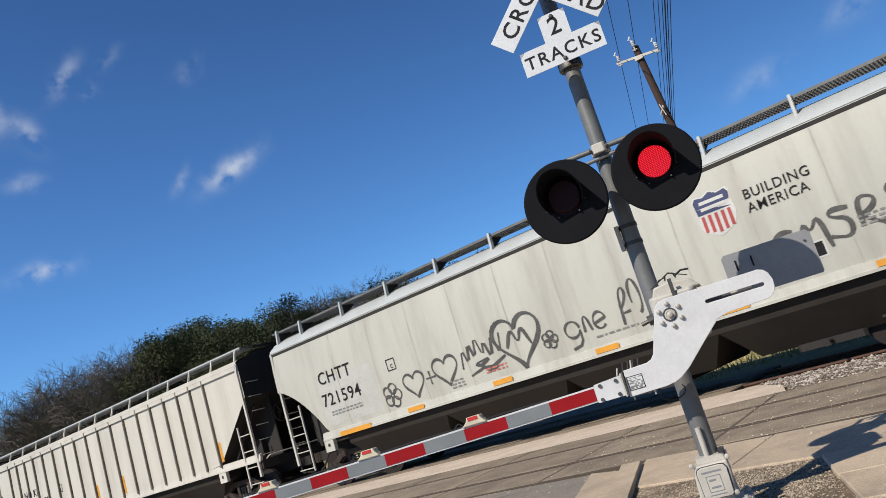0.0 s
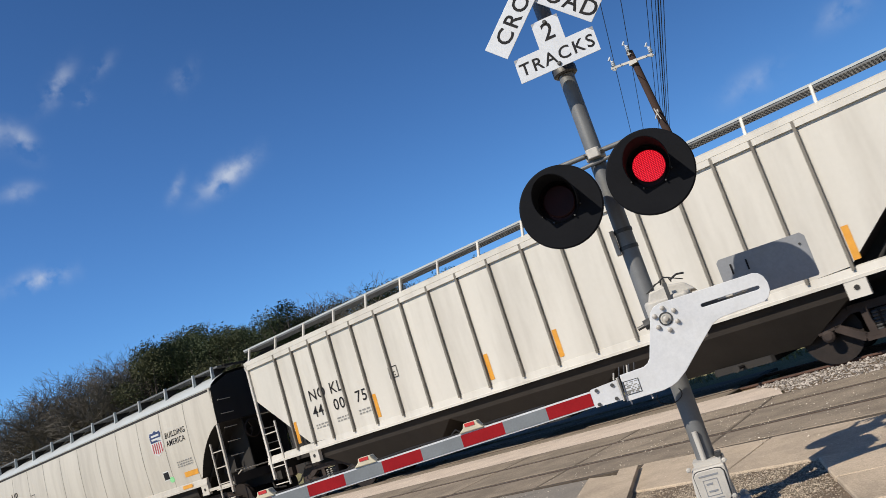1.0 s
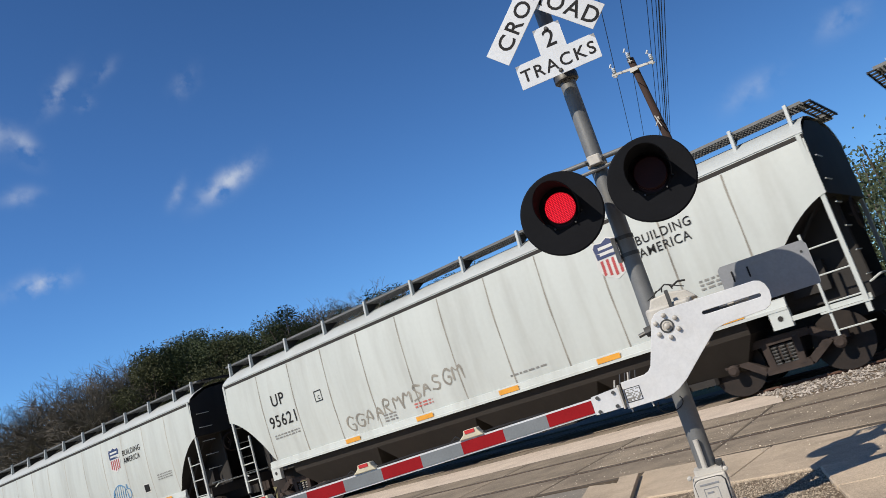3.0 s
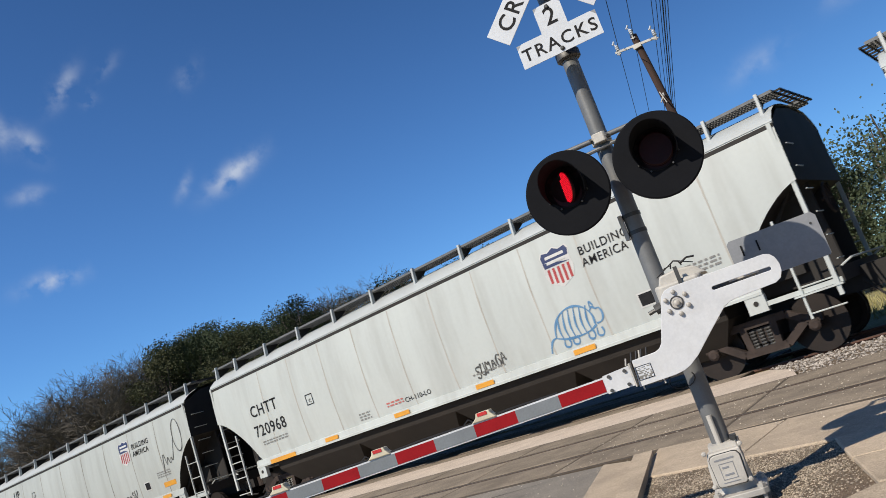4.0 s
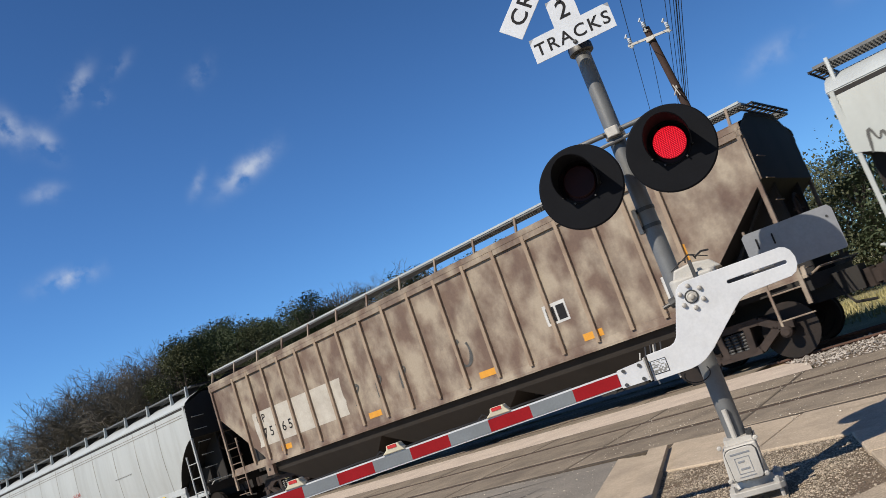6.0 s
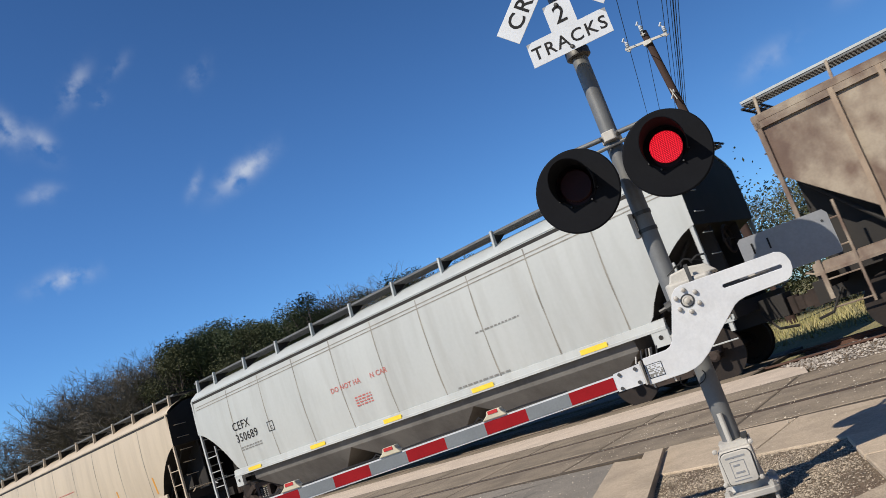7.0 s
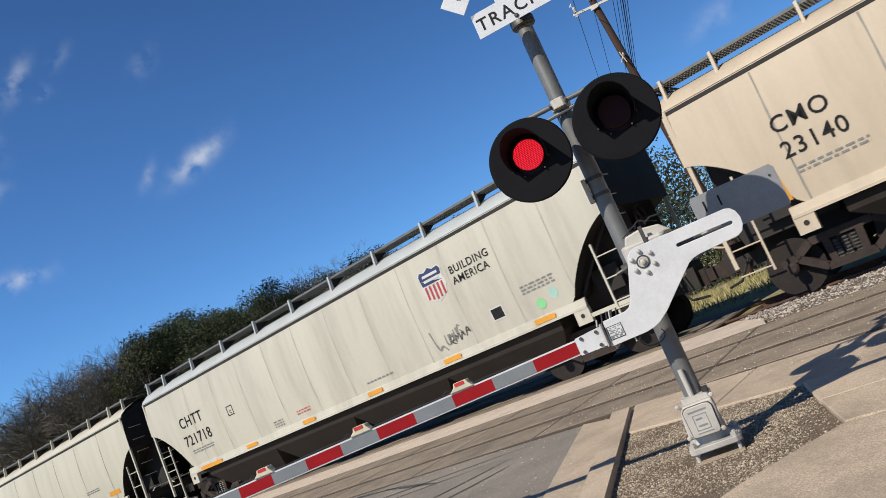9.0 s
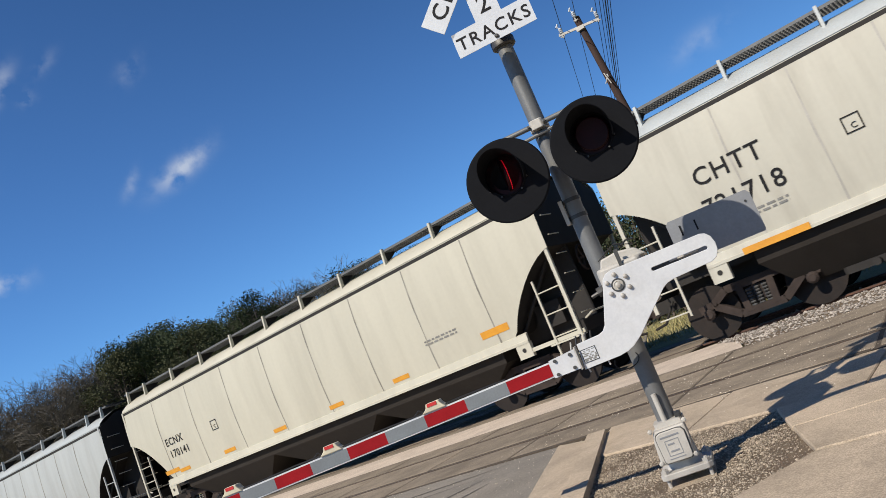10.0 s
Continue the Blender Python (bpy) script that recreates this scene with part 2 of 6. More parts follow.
# ---- mesh helpers ----
class Build:
    """Collects vertices and faces of one part."""

    def __init__(self):
        self.v, self.f = [], []

    def add(self, verts, faces):
        k = len(self.v)
        self.v += [tuple(p) for p in verts]
        self.f += [tuple(i + k for i in q) for q in faces]
        return self

    def box(self, x0, x1, y0, y1, z0, z1, c=0.0):
        """A box; c chamfers its upright edges."""
        if c:
            ring = [(x0 + c, y0), (x1 - c, y0), (x1, y0 + c), (x1, y1 - c), (x1 - c, y1), (x0 + c, y1), (x0, y1 - c), (x0, y0 + c)]
            return self.prism([(x, y) for x, y in ring], z0, z1)
        p = [(x, y, z) for z in (z0, z1) for x, y in ((x0, y0), (x1, y0), (x1, y1), (x0, y1))]
        return self.add(p, [(3, 2, 1, 0), (4, 5, 6, 7), (0, 1, 5, 4), (1, 2, 6, 5), (2, 3, 7, 6), (3, 0, 4, 7)])

    def prism(self, ring, a, b, axis="z"):
        """A ring of 2D points (counter-clockwise) swept from a to b along an axis."""
        put = {"z": lambda p, h: (p[0], p[1], h), "y": lambda p, h: (p[0], h, p[1]), "x": lambda p, h: (h, p[0], p[1])}[axis]
        n = len(ring)
        v = [put(p, a) for p in ring] + [put(p, b) for p in ring]
        f = [tuple(reversed(range(n))), tuple(range(n, 2 * n))] + [(i, (i + 1) % n, n + (i + 1) % n, n + i) for i in range(n)]
        if axis == "y":
            f = [tuple(reversed(q)) for q in f]
        return self.add(v, f)

    def tube(self, p, q, r, n=8, r2=None):
        p, q = Vector(p), Vector(q)
        d = (q - p).normalized()
        u = d.orthogonal().normalized()
        w = d.cross(u)
        r2 = r if r2 is None else r2
        ring = [(math.cos(2 * math.pi * i / n), math.sin(2 * math.pi * i / n)) for i in range(n)]
        v = [p + r * (c * u + s * w) for c, s in ring] + [q + r2 * (c * u + s * w) for c, s in ring]
        return self.add(v, [tuple(reversed(range(n))), tuple(range(n, 2 * n))] + [(i, (i + 1) % n, n + (i + 1) % n, n + i) for i in range(n)])

    def bar(self, p, q, w, h):
        """A square-section bar between two points."""
        p, q = Vector(p), Vector(q)
        d = (q - p).normalized()
        u = (d.cross(Vector((0, 0, 1))) if abs(d.z) < .99 else Vector((1, 0, 0))).normalized()
        t = u.cross(d)
        v = [o + a * u * w / 2 + b * t * h / 2 for o in (p, q) for a, b in ((-1, -1), (1, -1), (1, 1), (-1, 1))]
        return self.add(v, [(3, 2, 1, 0), (4, 5, 6, 7), (0, 1, 5, 4), (1, 2, 6, 5), (2, 3, 7, 6), (3, 0, 4, 7)])

    def lathe(self, prof, origin, axis, n=32, closed=False):
        """A profile of (radius, height) turned about an axis through origin."""
        o, d = Vector(origin), Vector(axis).normalized()
        u = d.orthogonal().normalized()
        w = d.cross(u)
        v = [o + d * h + r * (math.cos(2 * math.pi * i / n) * u + math.sin(2 * math.pi * i / n) * w) for r, h in prof for i in range(n)]
        f = [(k * n + i, k * n + (i + 1) % n, (k + 1) * n + (i + 1) % n, (k + 1) * n + i) for k in range(len(prof) - 1) for i in range(n)]
        if not closed:
            f += [tuple(reversed(range(n))), tuple(range((len(prof) - 1) * n, len(prof) * n))]
        return self.add(v, f)

    def path(self, pts, r, n=6):
        for a, b in zip(pts, pts[1:]):
            self.tube(a, b, r, n)
        return self

    def grid(self, rows, flip=False):
        n = len(rows[0])
        f = [(k * n + i, k * n + i + 1, (k + 1) * n + i + 1, (k + 1) * n + i) for k in range(len(rows) - 1) for i in range(n - 1)]
        return self.add([p for r in rows for p in r], [tuple(reversed(q)) for q in f] if flip else f)

    def mesh(self, name, material, smooth=False):
        me = bpy.data.meshes.new(name)
        me.from_pydata(self.v, [], self.f)
        me.materials.append(material)
        if smooth:
            me.polygons.foreach_set("use_smooth", [True] * len(me.polygons))
            me.set_sharp_from_angle(angle=radians(35))
        me.update()
        return me

    def ob(self, name, material, parent=None, label="", smooth=False):
        o = new(name, self.mesh(name, material, smooth))
        o.parent = parent
        if label:
            o["label"] = label
        return o


def thing(name, label, category, m=None, group="", kind=""):
    o = new(name)
    o.empty_display_size = .2
    if m is not None:
        o.matrix_world = m
    return tagged(o, label, category, group, kind)


def bevel(o, w=.006, seg=2):
    b = o.modifiers.new("bevel", "BEVEL")
    b.width, b.segments, b.limit_method = w, seg, "ANGLE"
    return o


def text_part(body, size, m, material, parent, name="lettering", spacing=1.0, bold=0.0, width=1.0, depth=.002, align="LEFT"):
    cu = bpy.data.curves.new(name, "FONT")
    cu.body, cu.size, cu.extrude, cu.offset, cu.space_character = body, size, depth, bold, spacing
    cu.align_x = align
    cu.resolution_u = 3
    tmp = bpy.data.objects.new(name, cu)
    scene.collection.objects.link(tmp)
    me = bpy.data.meshes.new_from_object(tmp.evaluated_get(bpy.context.evaluated_depsgraph_get()))
    bpy.data.objects.remove(tmp)
    me.transform(Matrix.Diagonal((width, 1, 1, 1)))
    me.materials.clear()
    me.materials.append(material)
    o = new(name, me)
    o.parent = parent
    o.matrix_basis = m
    return o


# ---- ground, road, tracks ----
TRACK_NEAR, TRACK_FAR, GAUGE = 4.62, 9.68, 1.50
TURN = pose(-1, 0, 0, 0, 0, 3.0) @ pose(1, 0, 0)     # the tracks lie 3 degrees off the x axis
FAR_LINE = pose(2.6, 9.87, 0, 0, 0, 3.0)


def flat(name, ring, z0, z1, material, label="", category="", kind="structure", parent=None):
    o = Build().prism(ring, z0, z1).ob(name, material, parent)
    return tagged(o, label, category, "", kind) if parent is None else o


def build_ground():
    s = 2500
    xs = (-s, -120, -40, -2.64, -2.6, 40, 120, s)
    ys = (-s, -120, -40, 8.50, 8.62, 11.1, 11.3, 40, 120, s)
    rows = [[(x, y, -.18 if 8.6 < y < 11.2 and x > -2.62 else -.06) for x in xs] for y in ys]
    g = tagged(Build().grid(rows).ob("ground", M_GROUND), "dry straw-coloured grass and bare earth ground", "ground", "", "structure")
    g.matrix_world = TURN
    # road crossing the tracks on a skew, west of the kerb
    def along(x, y, d):
        return (x - .424 * d, y + .906 * d)
    a, b = along(-2.75, 2.6, -30), along(-2.75, 2.6, .0)
    w = 11.0
    flat("road", [along(-2.75 - w, 2.6 - 5, -28), a, b, (-2.75 - w, 2.75)], -.05, -.004, M_ASPHALT,
         "worn grey asphalt road running up to the rails", "road")
    far0, far1 = along(-5.9, 11.6, 0), along(-5.9, 11.6, 40)
    flat("road", [(-16.5, 11.6), far0, far1, along(-16.5, 11.6, 40)], -.05, -.004, M_ASPHALT, "asphalt road beyond the rails", "road")
    # gutter and kerb beside the gravel bed
    def strip(name, l0, l1, r0, r1, z, material, label, cat):
        flat(name, [l0, r0, r1, l1], -.05, z, material, label, cat)
    g0, g1 = along(-2.80, 2.62, 0), along(-2.80, 2.62, -8)
    k0, k1 = along(-2.27, 2.45, 0), along(-2.27, 2.45, -8)
    e0, e1 = along(-2.06, 2.50, 0), along(-2.06, 2.50, -8)
    strip("gutter", g1, g0, k1, k0, .004, M_CONCRETE, "pale concrete gutter strip beside the asphalt", "gutter")
    strip("kerb", k1, k0, e1, e0, .06, M_CONCRETE, "low worn concrete kerb along the gravel bed", "kerb")
    # gravel bed round the mast
    flat("gravel_bed", [(-2.0, 2.4), (-.4, -1.2), (2.2, -3.6), (3.5, 1.0), (1.0, 2.6), (0, 2.6)], -.055, -.01, M_GRAVEL,
         "bed of loose gravel and reddish dirt around the mast", "gravel")


def slab(name, ring, top, label, parent=None):
    """A concrete slab with a small chamfer round its top."""
    n = len(ring)
    cx, cy = sum(p[0] for p in ring) / n, sum(p[1] for p in ring) / n
    inner = []
    for x, y in ring:
        d = math.hypot(x - cx, y - cy)
        inner.append((x - (x - cx) / d * .012, y - (y - cy) / d * .012))
    v = [(x, y, -.055) for x, y in ring] + [(x, y, top - .01) for x, y in ring] + [(x, y, top) for x, y in inner]
    f = [tuple(range(2 * n, 3 * n))] + [(k * n + i, k * n + (i + 1) % n, (k + 1) * n + (i + 1) % n, (k + 1) * n + i) for k in (0, 1) for i in range(n)]
    o = Build().add(v, f).ob(name, M_CONCRETE, parent)
    return tagged(o, label, "paving slab", "", "structure") if parent is None else o


def build_paving():
    walk_way = tagged(Build().box(-1.5, 6, 1.44, 2.60, -.058, -.05).ob("pavement", M_CONCRETE), "pale worn concrete pavement slabs", "pavement", "", "structure")
    xs = [-2.18, -.66, .86, 2.4, 3.9, 5.4]
    for a, b in zip(xs, xs[1:]):
        left = a + .5 if a < -2 else a + .006
        slab("slab", [(left, 1.40), (b - .005, 1.36), (b - .045, 2.76), (a - .035 if a > -2 else a + .02, 2.79)], .012, "", walk_way)
    side = [((.20, 1.30), (.52, .56), (2.3, .95), (2.0, 1.32)), ((.535, .545), (.86, -.16), (2.75, .1), (2.33, .94)),
            ((2.0, 1.325), (2.33, .955), (5.4, 1.3), (5.4, 1.335))]
    for q in side:
        slab("slab", list(q), .03, "", walk_way)
    # curved apron in front
    arc = [(.86, -.18), (.66, -.52), (.46, -.92), (.30, -1.4), (.20, -2.2), (.0, -4.2), (-.2, -8.0), (9.0, -8.0), (9.0, .1), (3.4, .1)]
    flat("apron", arc, -.055, .022, M_CONCRETE, "smooth sunlit concrete apron with a curved edge", "pavement")


def build_panels():
    """Crossing panels with rails sunk between them."""
    def skew(x, y):
        return x - .06 * (y - 3)

    def row(parent, y0, y1, x0, x1, first, step, top):
        x = first
        while x > x0:
            x -= step
        while x < x1:
            a, b = max(x, x0), min(x + step, x1)
            if b - a > .2:
                ring = [(skew(a + .022, y0), y0), (skew(b - .022, y0), y0), (skew(b - .022, y1), y1), (skew(a + .022, y1), y1)]
                c = .012
                inner = [(ring[0][0] + c, y0 + c), (ring[1][0] - c, y0 + c), (ring[2][0] - c, y1 - c), (ring[3][0] + c, y1 - c)]
                v = [(*p, -.05) for p in ring] + [(*p, top - .008) for p in ring] + [(*p, top) for p in inner]
                f = [(8, 9, 10, 11)] + [(k * 4 + i, k * 4 + (i + 1) % 4, k * 4 + 4 + (i + 1) % 4, k * 4 + 4 + i) for k in (0, 1) for i in range(4)]
                Build().add(v, f).ob("panel", M_PANEL, parent)
            x += step

    near = tagged(Build().box(-18, 9, 2.80, 6.42, -.058, .0).ob("crossing_near", M_FILL), "concrete level crossing panels between sunken rails", "crossing", "", "structure")
    h = GAUGE / 2
    row(near, 2.90, TRACK_NEAR - h - .10, -18, 9, -1.35, 2.17, .006)
    row(near, TRACK_NEAR - h + .12, TRACK_NEAR + h - .12, -18, 9, -1.35, 2.17, .008)
    row(near, TRACK_NEAR + h + .10, 6.36, -18, 9, -1.35, 2.17, .004)
    far = tagged(Build().box(-20, -2.9, 8.2, 11.3, -.058, -.002).ob("crossing_far", M_FILL), "concrete crossing panels around the second track", "crossing", "", "structure")
    row(far, 8.22, TRACK_FAR - h - .10, -20, -2.6, -2.6, 2.17, .004)
    row(far, TRACK_FAR - h + .12, TRACK_FAR + h - .12, -20, -2.6, -2.6, 2.17, .004)
    row(far, TRACK_FAR + h + .10, 11.3, -20, -2.6, -2.6, 2.17, .004)
    # pale strip of paving between the two tracks
    strip_ob = flat("paving_strip", [(-20, 6.42), (-1.45, 6.42), (-1.75, 7.3), (-2.4, 8.18), (-20, 8.18)], -.05, 0.0, M_PATCH, "pale pinkish asphalt strip between the two tracks", "paving")
    b1 = flat("ballast_bed", [(-1.40, 6.44), (38, 6.44), (38, 8.5), (-2.3, 8.5), (-2.36, 8.2), (-1.72, 7.3)], -.055, -.02, M_GRAVEL, "grey stone ballast under the exposed track", "ballast")
    b2 = flat("ballast_bed", [(-170, 2.8), (-20.2, 2.8), (-20.2, 12.0), (-170, 12.0)], -.055, -.02, M_GRAVEL, "grey stone ballast under the exposed track", "ballast")
    b3 = flat("ballast_bed", [(-2.59, 8.64), (38, 8.64), (38, 11.08), (-2.59, 11.08)], -.178, -.135, M_GRAVEL, "grey stone ballast between the rails", "ballast")
    for o in (near, far, strip_ob, b1, b2, b3):
        o.matrix_world = TURN


def rail(name, y, x0, x1, top, label):
    ring = [(-.035, 0), (.035, 0), (.037, -.03), (.012, -.045), (.010, -.14), (.07, -.155), (.07, -.17), (-.07, -.17), (-.07, -.155), (-.010, -.14), (-.012, -.045), (-.037, -.03)]
    o = tagged(Build().prism([(y + a, top + b) for a, b in reversed(ring)], x0, x1, "x").ob(name, M_RUST), label, "rail", "", "structure")
    Build().box(x0, x1, y - .027, y + .027, top, top + .003).ob("rail_head", M_RAILTOP, o)
    o.matrix_world = TURN
    return o


def scatter_stones(name, region, count, size, material, label, z=0.0, seed=1):
    """Loose angular stones, as one object."""
    rnd = random.Random(seed)
    b = Build()
    made = 0
    while made < count:
        p = region(rnd)
        if p is None:
            continue
        made += 1
        r = size * (rnd.uniform(.5, 1.4) if rnd.random() < .93 else rnd.uniform(1.5, 2.4))
        a = rnd.uniform(0, 6.28)
        v = []
        for k, (dx, dy, dz) in enumerate(((1, 0, 0), (-.2, .9, .1), (-.9, -.3, 0), (.1, -.9, .1), (.1, .1, .8), (0, 0, -.6))):
            j = rnd.uniform(.7, 1.2) * r
            v.append((p[0] + j * (dx * math.cos(a) - dy * math.sin(a)), p[1] + j * (dx * math.sin(a) + dy * math.cos(a)), z + j * dz * .8))
        b.add(v, [(0, 1, 4), (1, 2, 4), (2, 3, 4), (3, 0, 4), (1, 0, 5), (2, 1, 5), (3, 2, 5), (0, 3, 5)])
    return tagged(b.ob(name, material), label, "gravel", "", "stuff")


def build_tracks():
    h = GAUGE / 2
    for y in (TRACK_NEAR - h, TRACK_NEAR + h):
        rail("rail_near", y, -170, 60, .001, "worn rail sunk flush in the crossing panels")
    for y in (TRACK_FAR - h, TRACK_FAR + h):
        rail("rail_far", y, -170, 60, .0, "rusty steel rail of the track under the train")
    ties = tagged(Build().box(-2.58, 38, 8.66, 11.0, -.172, -.165).ob("tie_bed", M_GRAVEL), "dark wooden ties laid in ballast", "ties", "", "structure")
    me = Build().box(-.11, .11, -1.02, 1.02, -.06, -.004, .01).mesh("tie", M_TIE)
    for i in range(70):
        t = new("tie", me)
        t.parent = ties
        t.matrix_basis = pose(-2.4 + .52 * i, TRACK_FAR, -.115)
    ties.matrix_world = TURN

    def near_side(r):
        x, y = r.uniform(-2.6, 7), r.uniform(6.45, 8.5)
        return (x, y) if x > -1.35 - (y - 6.4) * .55 else None

    def between(r):
        return r.uniform(-2.5, 14), r.uniform(8.62, 11.1)
    scatter_stones("ballast", near_side, 5200, .022, M_BALLAST, "angular grey ballast stones", -.012, 2).matrix_world = TURN
    scatter_stones("ballast", between, 3000, .03, M_BALLAST, "angular grey ballast stones", -.128, 3).matrix_world = TURN

    def bed(r):
        x, y = r.uniform(-1.9, 1.0), r.uniform(-1.6, 1.45)
        left = -1.55 + (1.37 - y) * .475
        right = .2 + (1.3 - y) * .46 if y > -.2 else .85 - (-.2 - y) * .6
        return (x, y) if left < x < right and noise.noise((x * 2.2, y * 2.2, 0)) > r.uniform(-.75, .35) else None
    scatter_stones("loose_gravel", bed, 20000, .0068, M_STONE, "pale loose gravel on the bed", -.008, 4)

    def dust(r):
        x, y = r.uniform(-4, 4), r.uniform(2.8, 6.4)
        return x, y
    scatter_stones("loose_gravel", dust, 1100, .008, M_PEBBLE, "scattered pale pebbles on the panels", .010, 5)

    def litter(r):
        x, y = r.uniform(-6.5, -1.2), r.uniform(-2.5, 2.6)
        return (x, y) if x < -1.75 + (2.4 - y) * .475 else None
    scatter_stones("loose_gravel", litter, 1300, .006, M_PEBBLE, "scattered pale pebbles on the asphalt and kerb", .002, 6)

    def slabs(r):
        return r.uniform(-1.4, 3.6), r.uniform(1.45, 2.75)
    scatter_stones("loose_gravel", slabs, 260, .006, M_PEBBLE, "scattered pale pebbles on the pavement slabs", .014, 7)


def build_marks():
    """Tyre marks and tar seams on the road."""
    marks = [((-3.3, 2.4), (-7.5, 1.2), .025), ((-3.6, 2.0), (-8.2, .5), .025), ((-2.9, .6), (-3.3, -.6), .03), ((-6.2, 2.5), (-9.5, 1.4), .04), ((-3.1, 1.6), (-3.6, .2), .03), ((-3.4, 1.9), (-4.1, .3), .03), ((-4.4, 1.7), (-6.0, 2.3), .05), ((-5.5, 2.2), (-8.5, 2.5), .06), ((-3.9, .9), (-5.2, .4), .03)]
    for (x0, y0), (x1, y1), w in marks:
        dx, dy = x1 - x0, y1 - y0
        d = math.hypot(dx, dy)
        nx, ny = -dy / d * w, dx / d * w
        n = 10
        rows = [[(x0 + dx * t + nx * s * k + .03 * math.sin(5 * t), y0 + dy * t + ny * s * k, .0005) for s in (-1, 1)]
                for t in [i / n for i in range(n + 1)] for k in [max(.1, math.sin(math.pi * t))]]
        tagged(Build().grid(rows, True).ob("tyre_mark", M_TAR), "dark tyre scuff on the asphalt", "mark", "", "structure")


# ---- crossing signal ----
SIG = pose(0, 0, 0, 0, 0, 22)
PX = -.03                       # mast axis, in the signal's space


def led_disc(parent, x, y, z):
    """Round lamp array: lit face to the road, dark back."""
    holder = Build().lathe([(.108, .004), (.113, 0), (.113, -.012), (.105, -.016)], (0, 0, 0), (0, -1, 0), 28).ob("red_lamp", M_LENS_DARK, parent, "round red signal lamp")
    Build().lathe([(.108, .005), (.108, .009)], (0, 0, 0), (0, -1, 0), 28).ob("lit_face", M_LED_GLOW, holder)
    b = Build()
    for r in range(-9, 10):
        for c in range(-9, 10):
            px, pz = (c + (r % 2) * .5) * .0125, r * .0108
            if px * px + pz * pz < .104 ** 2:
                b.add([(px + .0034 * math.cos(a), -.0105, pz + .0034 * math.sin(a)) for a in [math.pi / 3 * i for i in range(6)]], [tuple(range(6))])
    b.ob("lamp_pattern", M_LED, holder)["kind"] = "stuff"
    holder.matrix_basis = pose(x, y, z)
    return holder


def signal_head(parent, x, z):
    y = -.30
    head = Build().lathe([(.10, .03), (.285, .03), (.295, .022), (.295, .012), (.285, .004), (.10, .004)], (x, y + .02, z), (0, -1, 0), 56, True).ob("backboard", M_BLACK, parent, "round black backboard", True)
    Build().lathe([(.06, -.20), (.12, -.17), (.13, -.02), (.13, .0)], (x, y + .02, z), (0, -1, 0), 32).ob("housing", M_BLACK, head, "", True)
    # hood: a long tube, open below
    rows, n = [], 40
    for i in range(n + 1):
        a = radians(-30) + radians(240) * i / n
        k = max(0, math.sin(i / n * math.pi))
        ln = .10 + .185 * k
        rows.append([(x + r * math.cos(a), y - d, z + .035 + r * math.sin(a) * 1.04) for r, d in ((.146, -.01), (.148, ln), (.143, ln), (.141, -.01))])
    Build().grid(rows).ob("hood", M_BLACK, head, "deep black lamp hood", True)
    Build().lathe([(.10, 0), (.138, .0), (.138, .006), (.10, .006)], (x, y - .004, z + .035), (0, -1, 0), 40, True).ob("lens_edge", M_LENS_DARK, head)
    Build().lathe([(.135, 0), (.143, .004), (.143, .014), (.135, .016)], (x, y - .005, z + .035), (0, -1, 0), 40, True).ob("lens_rim", M_BLACK, head, "", True)
    for a in (-155, -120, -60, -25):
        Build().tube((x + .15 * math.cos(radians(a)), y - .015, z + .035 + .15 * math.sin(radians(a))), (x + .15 * math.cos(radians(a)), y - .035, z + .035 + .15 * math.sin(radians(a))), .006, 6).ob("hood_screw", M_STEEL, head)
    return led_disc(parent, x + .005, y - .016, z + .035)


